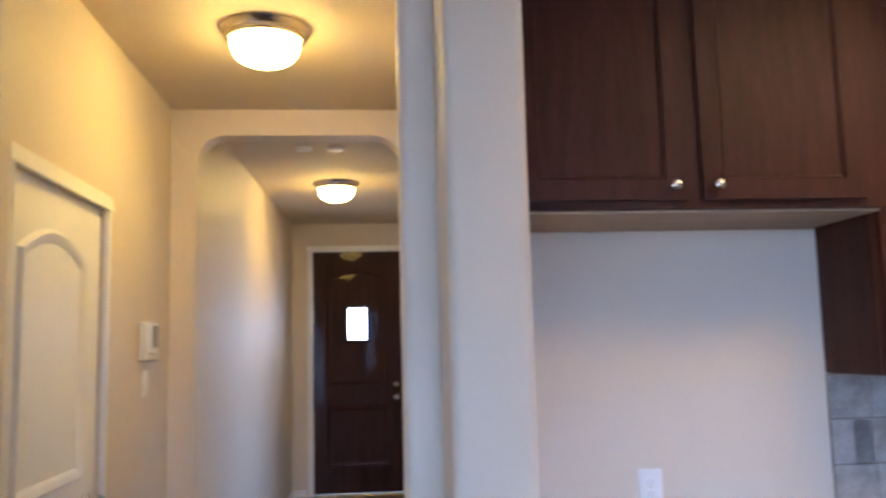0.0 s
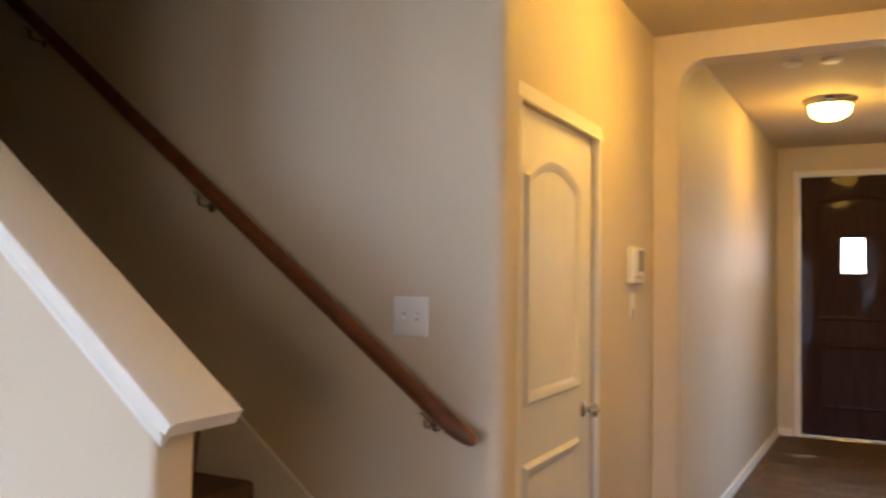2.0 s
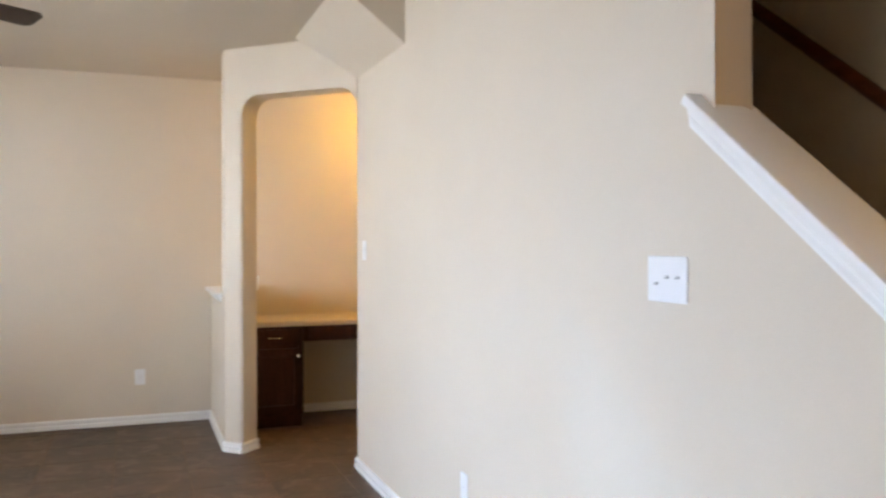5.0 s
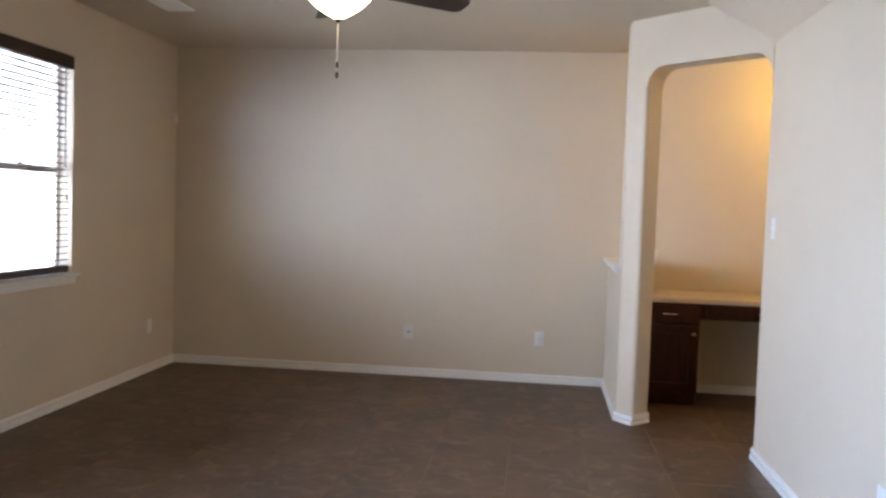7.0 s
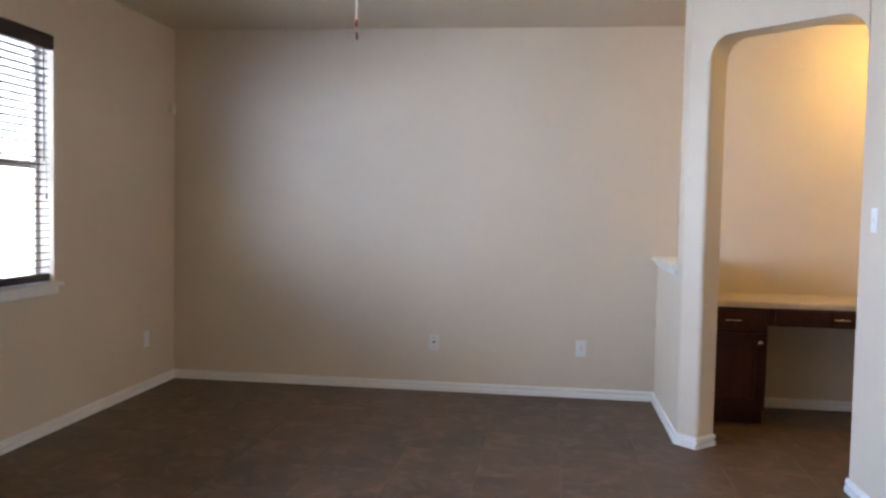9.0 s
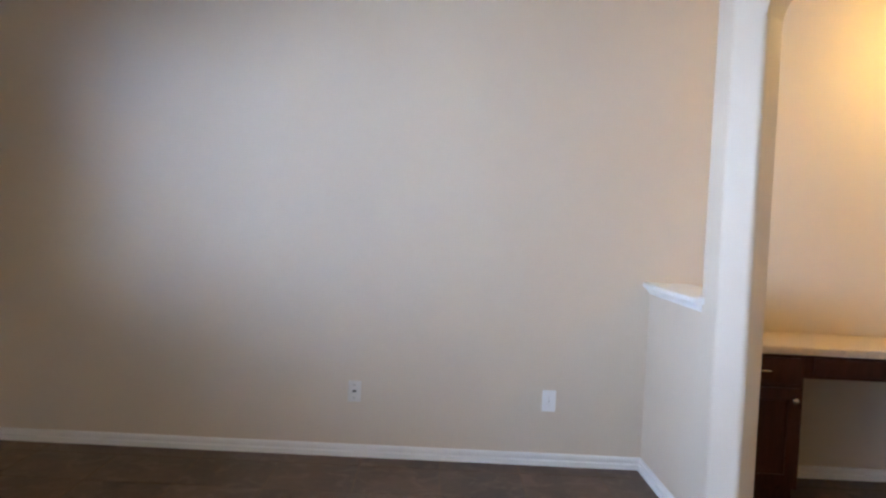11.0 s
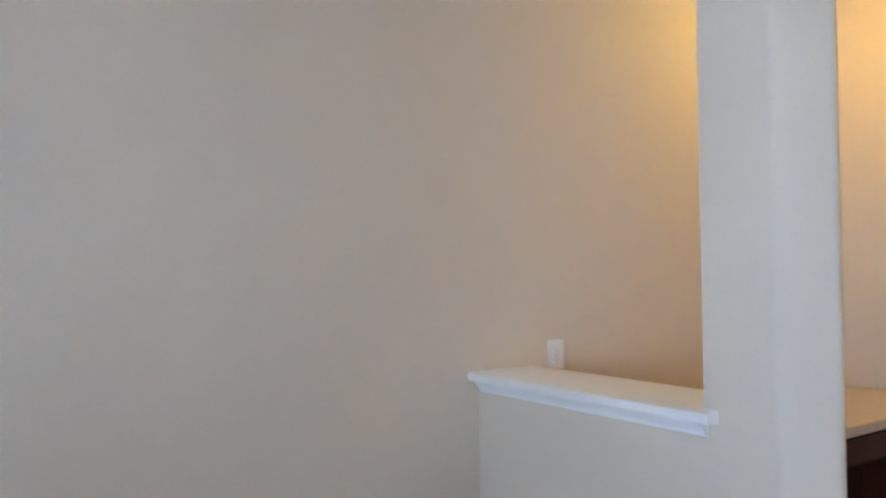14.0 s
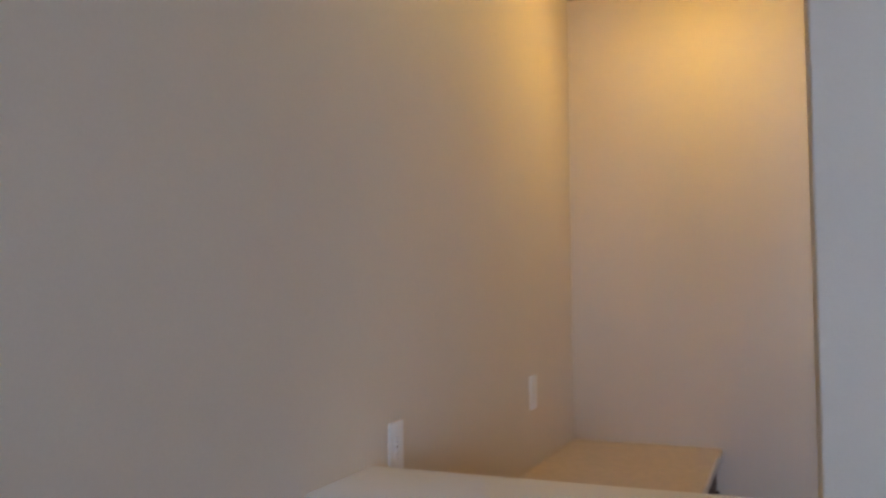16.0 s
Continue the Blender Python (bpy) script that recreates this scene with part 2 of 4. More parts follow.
def sweep(bm, path, section, taper=()):
    """A closed section (across, up) carried along a path of points, and scaled by taper at its last ones."""
    path = [Vector(p) for p in path]
    rows = []
    for i, p in enumerate(path):
        d = (path[min(i + 1, len(path) - 1)] - path[max(i - 1, 0)]).normalized()
        side = d.cross(Vector((0, 0, 1)))
        side = side.normalized() if side.length > 1e-4 else Vector((1, 0, 0))
        up = side.cross(d).normalized()
        k = taper[i - len(path)] if i >= len(path) - len(taper) else 1.0
        rows.append([bm.verts.new(p + side * u * k + up * v * k) for u, v in section])
    n = len(section)
    for a, b in zip(rows, rows[1:]):
        for i in range(n):
            bm.faces.new((a[i], a[(i + 1) % n], b[(i + 1) % n], b[i]))
    bm.faces.new(rows[0])
    bm.faces.new(rows[-1])
    return bm


def disc(r, n=14, sx=1.0):
    return [(r * sx * math.cos(2 * math.pi * i / n), r * math.sin(2 * math.pi * i / n)) for i in range(n)]


def structure(ob, label):
    return tagged(ob, label, ob.name.split("_")[0].split(".")[0], kind="structure")


# ---- the plan ----
WX = -7.23      # far wall of the living room
WS = -3.04      # window wall
WP = 1.444      # wall in front of the stairs
WR = 2.59       # wall behind the stairs, with the handrail
CH = 2.74       # ceiling
HX = -1.175      # wall of the hall with the closet door
HA = 4.70       # arch across the hall
HF = 8.84       # front wall
KY = 3.10       # back wall of the kitchen
EX = 3.2        # kitchen end wall
NE = -5.525     # nook, side wall
NN = 2.79       # nook, back side wall
LOW = 0.70      # living-room face of the low wall
SLOPE = 0.757

ground = structure(part("ground", boxed(-300, -300, -0.30, 300, 300, -0.12), EARTH), "pale dry ground outside the house")
ground["category"] = "ground"
# Glowing card added beyond the windows, standing in for overexposed daylight
bd = structure(part("backdrop", boxed(-22, -9.1, -0.1, 12, -9.0, 7), OUTGLOW), "bright white hazy daylight outside the windows")
floor = structure(part("floor", boxed(WX - 0.1, WS - 0.1, -0.12, EX + 0.1, HF + 0.1, -0.0014), GROUT), "brown ceramic tile floor with paler grout")

bm = bmesh.new()
box(bm, WX - 0.15, WS - 0.15, CH, EX + 0.15, 1.50, CH + 0.18)
box(bm, -1.99, 1.50, CH, EX + 0.15, KY + 0.12, CH + 0.18)
box(bm, HX - 0.14, KY + 0.12, CH, 0.60, HF + 0.1, CH + 0.18)
box(bm, WX - 0.15, 1.50, CH, NE + 0.13, NN + 0.15, CH + 0.18)
structure(part("ceiling", bm, CEILPAINT, smooth=0), "matt beige textured ceiling")

bm = prism(bmesh.new(), [(WS - 0.16, 0), (NN + 0.15, 0), (NN + 0.15, CH), (WS - 0.16, CH)], WX - 0.14, WX, YZ)
structure(part("wall_west", bm, PAINT), "beige painted wall with fine orange-peel texture")

# window wall: solid strips round the openings
WIN_Z0, WIN_Z1 = 0.90, 2.37
WINDOWS = [(-5.64, -4.735), (-4.52, -3.615)]
# Unseen openings, assumed from daylight on the stair and kitchen walls
PATIO = (-3.06, -1.24)
UNSEEN_WINDOW = (-0.35, 1.45)
bm = bmesh.new()
edges = [WX, WINDOWS[0][0], WINDOWS[0][1], WINDOWS[1][0], WINDOWS[1][1], PATIO[0], PATIO[1], UNSEEN_WINDOW[0], UNSEEN_WINDOW[1], EX]
for i in range(0, 10, 2):
    box(bm, edges[i], WS - 0.16, 0, edges[i + 1], WS, CH)
for a, b in WINDOWS + [UNSEEN_WINDOW]:
    box(bm, a, WS - 0.16, 0, b, WS, WIN_Z0)
    box(bm, a, WS - 0.16, WIN_Z1, b, WS, CH)
box(bm, PATIO[0], WS - 0.16, 2.10, PATIO[1], WS, CH)
bmesh.ops.remove_doubles(bm, verts=bm.verts, dist=0.0005)
structure(part("wall_south", bm, PAINT), "beige painted outside wall with tall windows")

bm = boxed(EX, WS - 0.16, 0, EX + 0.14, KY + 0.12, CH)
structure(part("wall_east", bm, PAINT), "plain beige painted end wall")

# wall in front of the stairs, stepping down to a sloped knee wall
KNEE = -1.322


def cap_z(x):
    return 1.783 - SLOPE * (x + 2.014)


pts = [(-5.38, 0), (KNEE, 0), (KNEE, cap_z(KNEE) - 0.032), (-1.993, cap_z(-1.993) - 0.032), (-1.993, 5.2), (-5.38, 5.2)]
bm = prism(bmesh.new(), pts, WP, WP + 0.112, XZ)
sharp = [e for e in bm.edges if abs(e.verts[0].co.x - e.verts[1].co.x) < 1e-5 and abs(e.verts[0].co.x - KNEE) < 0.01 or abs(e.verts[0].co.x + 1.993) < 0.01 and abs(e.verts[1].co.x + 1.993) < 0.01]
sharp = [e for e in sharp if abs(e.verts[0].co.z - e.verts[1].co.z) > 0.1]
bmesh.ops.bevel(bm, geom=sharp, offset=0.018, segments=4, affect="EDGES", profile=0.5)
structure(part("wall_stair_front", bm, PAINT), "beige wall stepping down to a sloped knee wall beside the stairs")

# wall behind the stairs, with a rounded end towards the hall
pts = rounded([(-5.38, WR), (-1.135, WR), (-1.135, WR + 0.135), (-5.38, WR + 0.135)], {1: 0.045, 2: 0.012})
bm = prism(bmesh.new(), pts, 0, 5.2)
structure(part("wall_stair_back", bm, PAINT), "beige wall behind the stairs with a rounded end")

bm = bmesh.new()
box(bm, -5.52, WP, CH + 0.18, -5.38, WR + 0.13, 5.2)
box(bm, -1.98, WP, CH + 0.18, -1.86, WR + 0.13, 5.2)
structure(part("wall_stairwell", bm, PAINT), "plain beige upper stairwell walls")
structure(part("ceiling_stairwell", boxed(-5.52, WP, 5.2, -1.86, WR + 0.13, 5.35), CEILPAINT), "plain stairwell ceiling")

# hall wall with the closet doorway
DY0, DY1, DH = 2.800, 3.660, 2.032
pts = [(WR + 0.135, 0), (DY0, 0), (DY0, DH), (DY1, DH), (DY1, 0), (HA + 0.01, 0), (HA + 0.01, CH), (WR + 0.135, CH)]
bm = prism(bmesh.new(), pts, HX - 0.13, HX, YZ)
structure(part("wall_hall_west", bm, PAINT), "beige hall wall with a closet doorway")

# arch across the hall
AX0, AX1, AT = -1.045, 0.03, 2.60
pts = rounded([(HX - 0.13, 0), (AX0, 0), (AX0, AT), (AX1, AT), (AX1, 0), (0.55, 0), (0.55, CH), (HX - 0.13, CH)], {2: 0.15, 3: 0.15}, 10)
bm = prism(bmesh.new(), pts, HA, HA + 0.14, XZ)
rim = [e for e in bm.edges if abs(e.verts[0].co.y - e.verts[1].co.y) < 1e-5 and all(AX0 - 0.01 < v.co.x < AX1 + 0.01 and v.co.z < AT + 0.01 for v in e.verts)]
bmesh.ops.bevel(bm, geom=rim, offset=0.018, segments=4, affect="EDGES", profile=0.5)
structure(part("wall_hall_arch", bm, PAINT, smooth=50), "beige wall with a round-cornered arch across the hall")

plan = [(-1.19, HA + 0.14), (-1.045, HA + 0.14), (-0.945, HF), (-1.19, HF)]
bm = prism(bmesh.new(), plan, 0, CH)
structure(part("wall_entry_west", bm, PAINT), "beige entry wall")
# The side opening is unseen, added to let the entry's daylight lamp in
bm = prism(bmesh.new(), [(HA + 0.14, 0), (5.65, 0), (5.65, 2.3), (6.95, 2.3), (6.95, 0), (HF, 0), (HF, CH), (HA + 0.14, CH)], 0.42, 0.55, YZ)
structure(part("wall_entry_east", bm, PAINT), "beige entry wall with an unseen side opening assumed for daylight")

FD0, FD1, FDH = -0.745, 0.165, 2.455
pts = [(-1.19, 0), (FD0, 0), (FD0, FDH), (FD1, FDH), (FD1, 0), (0.55, 0), (0.55, CH), (-1.19, CH)]
structure(part("wall_front", prism(bmesh.new(), pts, HF, HF + 0.15, XZ), PAINT), "beige front wall round the entrance door")

# wall between hall and kitchen: jamb, then the side of the fridge recess
pts = rounded([(-0.055, WR), (0.16, WR), (0.16, HA), (0.03, HA), (0.03, WR + 0.135), (-0.055, WR + 0.135)], {0: 0.03, 5: 0.012})
structure(part("wall_hall_east", prism(bmesh.new(), pts, 0, CH), PAINT), "beige hall wall with a rounded jamb")
pts = rounded([(0.045, 2.30), (0.248, 2.30), (0.248, KY), (0.165, KY), (0.165, WR - 0.005), (0.045, WR - 0.005)], {0: 0.025, 1: 0.025})
structure(part("wall_fridge_side", prism(bmesh.new(), pts, 0, CH), PAINT), "beige wall end beside the fridge recess")
structure(part("wall_kitchen", boxed(0.16, KY, 0, EX, KY + 0.12, CH), PAINT), "beige kitchen back wall")

# nook: low wall, pillar, arched header, side walls
structure(part("wall_nook_low", boxed(WX, LOW, 0, -6.322, 0.885, 1.04), PAINT), "low beige wall under a white ledge")
NT = 2.415
plan = [(-6.322, LOW), (-6.118, LOW), (-6.016, 0.802), (-6.136, 0.922), (-6.21, 0.885), (-6.322, 0.885)]
bm = prism(bmesh.new(), rounded(plan, {1: 0.03, 2: 0.022, 3: 0.022}), 0, 1.04)
prism(bm, rounded(plan, {0: 0.006, 1: 0.03, 2: 0.022, 3: 0.022}), 1.04, NT - 0.13)
prism(bm, rounded(plan, {0: 0.006, 1: 0.03}), NT - 0.13, CH)
structure(part("pillar", bm, PAINT), "beige angled pillar at the nook's entrance")
ARCH_L = math.hypot(-5.395 + 6.016, 1.444 - 0.802)
diag = Matrix.Translation((-6.016, 0.802, 0)) @ Matrix(((math.sqrt(0.5), 0, -math.sqrt(0.5), 0), (math.sqrt(0.5), 0, math.sqrt(0.5), 0), (0, 1, 0, 0), (0, 0, 0, 1)))
arc = [(0.0, NT - 0.13)] + [(0.13 - 0.13 * math.cos(a), NT - 0.13 + 0.13 * math.sin(a)) for a in [math.pi / 2 * k / 9 for k in range(1, 10)]]
arc += [(ARCH_L - 0.13 + 0.13 * math.sin(a), NT - 0.13 + 0.13 * math.cos(a)) for a in [math.pi / 2 * k / 9 for k in range(0, 10)]]
pts = arc + [(ARCH_L + 0.004, NT - 0.14), (ARCH_L + 0.004, CH), (-0.004, CH), (-0.004, NT - 0.14)]
bm = prism(bmesh.new(), pts, 0.0, 0.168, diag)
structure(part("wall_nook_arch", bm, PAINT, smooth=50), "beige header with a round-cornered arch over the nook's entrance")
plan = [(-5.38, WP), (-5.402, WP), (NE, 1.568), (NE, NN), (NE + 0.13, NN), (NE + 0.13, 1.56), (-5.38, 1.556)]
bm = prism(bmesh.new(), rounded(plan, {1: 0.02, 2: 0.02}), 0, NT - 0.13)
prism(bm, plan, NT - 0.13, CH)
structure(part("wall_nook_east", bm, PAINT), "beige side wall of the nook with a bevelled jamb")
structure(part("wall_nook_north", boxed(WX, NN, 0, NE + 0.13, NN + 0.14, CH), PAINT), "beige end wall of the nook")

# sloped bulkhead in the corner over the arch
pts = [(WP, 2.462), (WP, CH), (1.09, CH)]
bm = prism(bmesh.new(), pts, -5.62, -4.415, YZ)
low = [v for v in bm.verts if v.co.x < -5 and v.co.y > 1.4]
for v in low:
    v.co.x = -5.36
structure(part("bulkhead", bm, PAINT, smooth=0), "beige sloped bulkhead under the ceiling")

# ---- baseboards ----
BASE = [(0, 0), (0.018, 0), (0.018, 0.027), (0.016, 0.030), (0.005, 0.031), (0.005, 0.040), (0.014, 0.041), (0.015, 0.044), (0.015, 0.058), (0.011, 0.066), (0.004, 0.070), (0, 0.070)]


def base_run(x0, y0, x1, y1):
    """A baseboard along a wall from one point to the next; the wall is to the left."""
    d = Vector((x1 - x0, y1 - y0, 0))
    u = d.normalized()
    out = Vector((u.y, -u.x, 0))
    m = Matrix(((out.x, 0, u.x, x0), (out.y, 0, u.y, y0), (0, 1, 0, 0), (0, 0, 0, 1)))
    return structure(part("baseboard", prism(bmesh.new(), BASE, 0, d.length, m), TRIM, smooth=20), "white stepped baseboard along the wall")


for run in ((WX, WS, WX, LOW), (WX, LOW, -6.112, LOW), (-6.124, LOW - 0.004, -6.010, 0.802 - 0.004 + 0.008), (-6.016, 0.796, -6.142, 0.922), (-6.322, 0.885, WX, 0.885),
            (WX, 0.885, WX, NN), (WX, NN, NE, NN), (NE, 1.56, -5.392, WP - 0.006), (-5.408, WP, KNEE, WP), (PATIO[0], WS, WX, WS), (EX, WS, PATIO[1], WS),
            (HX, 3.725, HX, HA), (HX, HA, AX0, HA), (-1.045, HA + 0.14, -0.945, HF), (-0.945, HF, -0.81, HF), (0.248, KY, 1.40, KY), (0.045, 2.30, 0.248, 2.30), (KNEE, WP, KNEE, WP + 0.112)):
    x0, y0, x1, y1 = run
    base_run(x0, y0, x1, y1)

# ---- sloped cap and ledge ----
ANG = math.atan(SLOPE)


def capped(name, label, board, mould, origin, along, length, up, end_trim=0.0):
    """A painted board with a moulding under its front edge. Outlines are (out, up), carried along a line."""
    top = empty(name, Matrix.Identity(4), label, "trim")
    top["kind"] = "structure"
    out = Vector((0, -1, 0))
    m = Matrix((out, up, along)).transposed().to_4x4()
    m.translation = origin
    part("board", prism(bmesh.new(), board, 0, length, m), TRIM, top, smooth=40)
    part("moulding", prism(bmesh.new(), mould, 0.02, length - end_trim, m), TRIM, top, "stepped white moulding", smooth=25)
    return top


BOARD = [(-0.135, -0.032), (0.038, -0.032), (0.044, -0.028), (0.047, -0.016), (0.044, -0.004), (0.038, 0), (-0.135, 0)]
MOULD = [(0, -0.032), (0.034, -0.032), (0.034, -0.040), (0.027, -0.046), (0.019, -0.056), (0.015, -0.068), (0.010, -0.070), (0.010, -0.078), (0, -0.082)]
slope_dir = Vector((math.cos(ANG), 0, -math.sin(ANG)))
slope_up = Vector((math.sin(ANG), 0, math.cos(ANG)))
start = Vector((-2.032, WP, cap_z(-2.032) + 0.0))
cap = capped("trim_knee_cap", "white sloped cap board with moulding on the knee wall", BOARD, MOULD, start, slope_dir, 1.006, slope_up, 0.02)
ret = [(0, -0.034), (0.036, -0.034), (0.036, -0.042), (0.026, -0.050), (0.018, -0.070), (0.010, -0.084), (0, -0.088)]
m = Matrix(((1, 0, 0, KNEE), (0, 0, 1, WP - 0.008), (0, 1, 0, cap_z(KNEE) + 0.004), (0, 0, 0, 1)))
part("end_moulding", prism(bmesh.new(), ret, 0, 0.128, m), TRIM, cap, smooth=25)
LBOARD = [(-0.235, -0.030), (0.036, -0.030), (0.043, -0.026), (0.046, -0.015), (0.043, -0.004), (0.036, 0), (-0.235, 0)]
capped("trim_nook_ledge", "white ledge board with moulding on the low wall", LBOARD, [(a, b * 0.82) for a, b in MOULD], Vector((WX, LOW, 1.072)), Vector((1, 0, 0)), 0.952, Vector((0, 0, 1)), 0.03)

# ---- stairs ----
stairs = empty("staircase", pose(-1.325, 2.07, 0), "brown carpeted stairs rising between two walls", "stairs")
stairs["kind"] = "structure"
RISE, RUN = 0.187, 0.2435
for k in range(14):
    x1 = -1.325 - RUN * k
    z = RISE * (k + 1)
    pts = rounded([(x1 - RUN - 0.03, z - RISE), (x1, z - RISE), (x1 + 0.022, z - 0.045), (x1 + 0.022, z), (x1 - RUN - 0.03, z)], {2: 0.012, 3: 0.02}, 4)
    bm = prism(bmesh.new(), pts, WP + 0.114, WR - 0.02, XZ)
    ob = part("step", bm, CARPET)
    ob.parent, ob.matrix_parent_inverse = stairs, stairs.matrix_world.inverted()


def skirt(x):
    return 1.307 - 0.768 * (x + 2.561)


bm = prism(bmesh.new(), [(-1.02, 0), (-1.04, skirt(-1.04)), (-4.6, skirt(-4.6)), (-4.6, skirt(-4.6) - 0.32), (-1.42, 0)], WR - 0.016, WR - 0.001, XZ)
structure(part("trim_stair_skirt", bm, TRIM), "white sloped skirt board along the stairs")

# ---- handrail ----
rail = empty("handrail", pose(-2.1, WR, 1.6), "red-brown stained wooden handrail on the stair wall", "handrail")



def under(ob, thing):
    ob.parent, ob.matrix_parent_inverse = thing, thing.matrix_world.inverted()
    return ob


RY = WR - 0.075
path = [(-4.4, RY, 3.44)]
path += [(-1.345 - 0.1 * (1 - k / 3), RY, 1.118 + 0.076 * (1 - k / 3)) for k in range(4)]
path += [(-1.305, RY, 1.088), (-1.270, RY, 1.0615), (-1.252, RY, 1.048), (-1.232, RY, 1.036), (-1.205, RY, 1.022), (-1.186, RY, 1.013), (-1.177, RY, 1.009)]
path = [(x, y, z - 0.034) for x, y, z in path]
sec = [(0.024 * math.cos(a) * (1 - 0.18 * (math.sin(a) < -0.5)), 0.029 * math.sin(a)) for a in [2 * math.pi * k / 16 for k in range(16)]]
under(part("rail", sweep(bmesh.new(), path, sec, (0.97, 0.9, 0.72, 0.4)), RAILWOOD, smooth=50), rail)
for bx in (-1.345, -2.262, -3.2):
    bz = 2.398 - 0.7577 * (bx + 3.087) - 0.015
    bm = lathe(bmesh.new(), [(0, 0), (0.020, 0), (0.020, 0.003), (0.011, 0.007), (0, 0.007)], (bx, WR, bz - 0.066), 20, pose(0, 0, 0, 90).to_3x3().to_4x4())
    b = under(part("bracket", bm, NICKEL, label="brushed metal bracket"), rail)
    arm = [(bx, WR - 0.004, bz - 0.066), (bx, WR - 0.045, bz - 0.067), (bx, WR - 0.066, bz - 0.062), (bx, WR - 0.074, bz - 0.050), (bx, WR - 0.075, bz - 0.030)]
    under(part("arm", sweep(bmesh.new(), arm, disc(0.0055, 10)), NICKEL), b)
    bm = boxed(bx - 0.020, RY - 0.010, bz - 0.033, bx + 0.020, RY + 0.010, bz - 0.029)
    bmesh.ops.rotate(bm, verts=bm.verts, cent=(bx, RY, bz - 0.031), matrix=Matrix.Rotation(ANG, 3, "Y"))
    under(part("saddle", bm, NICKEL), b)
bx = -2.60
bz = 2.398 - 0.7577 * (bx + 3.087) + 0.014
bm = boxed(bx - 0.03, RY - 0.016, bz - 0.003, bx + 0.03, RY + 0.006, bz + 0.002, 0.002)
bmesh.ops.rotate(bm, verts=bm.verts, cent=(bx, RY, bz), matrix=Matrix.Rotation(ANG, 3, "Y"))
under(part("joint_plate", bm, NICKEL), rail)


# ---- doors ----
def casing(parent, a0, a1, h, put, w=0.06):
    """Moulded casing round a doorway: two legs and a head, as one set of parts."""
    sec_l = [(0, 0), (0.018, 0), (0.018, 0.012), (0.014, 0.020), (0.012, 0.048), (0.006, w), (0, w)]
    for name, o, sgn in (("casing_leg", a0, -1), ("casing_leg", a1, 1)):
        pts = [(o + sgn * (v - 0.004), u) for u, v in sec_l]
        bm = prism(bmesh.new(), pts, 0, h + 0.002, put @ Matrix(((1, 0, 0, 0), (0, 0, 1, 0), (0, 1, 0, 0), (0, 0, 0, 1))))
        part(name, bm, TRIM, parent, smooth=25)
    pts = [(h + v - 0.002, u) for u, v in sec_l]
    m = put @ Matrix(((0, 0, 1, 0), (1, 0, 0, 0), (0, 1, 0, 0), (0, 0, 0, 1)))
    part("casing_head", prism(bmesh.new(), pts, a0 - w + 0.004, a1 + w - 0.004, m), TRIM, parent, smooth=25)


def arched(a0, b0, a1, b1, rise, steps=14):
    """A panel outline with a shallow arched top."""
    out = [(a0, b0), (a1, b0), (a1, b1)]
    for k in range(1, steps):
        f = k / steps
        out.append((a1 + (a0 - a1) * f, b1 + rise * (1 - (2 * f - 1) ** 2)))
    return out + [(a0, b1)]


# (across, up, out) of the closet door: across along +y, out along +x
put = Matrix(((0, 0, 1, HX), (1, 0, 0, 0), (0, 1, 0, 0), (0, 0, 0, 1)))
door = empty("door_1", Matrix.Identity(4), "closed white two-panel closet door with arched top panel", "door")
door["kind"] = "structure"
casing(door, DY0, DY1, DH, put)
pts = [(DY0 + 0.004, 0.012), (DY1 - 0.004, 0.012), (DY1 - 0.004, DH - 0.004), (DY0 + 0.004, DH - 0.004)]
slab = part("slab", prism(bmesh.new(), pts, -0.052, -0.016, put), DOORWHITE, door)
face = put @ Matrix.Translation((0, 0, -0.0165))
PA0, PA1 = 2.905, 3.495
part("upper_panel", ring(bmesh.new(), arched(PA0, 1.02, PA1, 1.80, 0.085), 0.05, 0.016, face), DOORWHITE, slab, smooth=40)
part("lower_panel", ring(bmesh.new(), arched(PA0, 0.22, PA1, 0.83, 0.0001, 2), 0.05, 0.016, face), DOORWHITE, slab, smooth=40)
for k in range(5):
    a = PA0 + 0.05 + (PA1 - PA0 - 0.1) * k / 4
    for b0, b1 in ((1.08, 1.80 + 0.07 * math.sin(math.pi * (0.1 + 0.8 * k / 4))), (0.27, 0.78)):
        bm = bmesh.new()
        prism(bm, [(a - 0.006, 0), (a, 0.0013), (a + 0.006, 0)], b0, b1, face @ Matrix(((1, 0, 0, 0), (0, 0, 1, 0), (0, 1, 0, 0), (0, 0, 0, 1))))
        part("bead", bm, DOORWHITE, slab, smooth=0)


def knob(parent, m, material):
    """A round door knob on a rose; m carries its own +z out of the door."""
    k = part("knob", lathe(bmesh.new(), [(0, 0), (0.033, 0), (0.033, 0.004), (0.026, 0.009), (0.012, 0.012), (0.011, 0.026), (0.018, 0.032), (0.027, 0.040), (0.029, 0.050), (0.025, 0.060), (0.012, 0.066), (0, 0.067)], (0, 0, 0), 24, m), material, parent)
    return k


knob(door, Matrix.Translation((HX - 0.016, DY1 - 0.105, 0.93)) @ pose(0, 0, 0, 0, 90), NICKEL)
for hz in (0.22, 1.02, 1.83):
    part("hinge", lathe(bmesh.new(), [(0, 0), (0.006, 0), (0.006, 0.085), (0, 0.085)], (HX - 0.008, DY0 + 0.002, hz), 10), NICKEL, door)

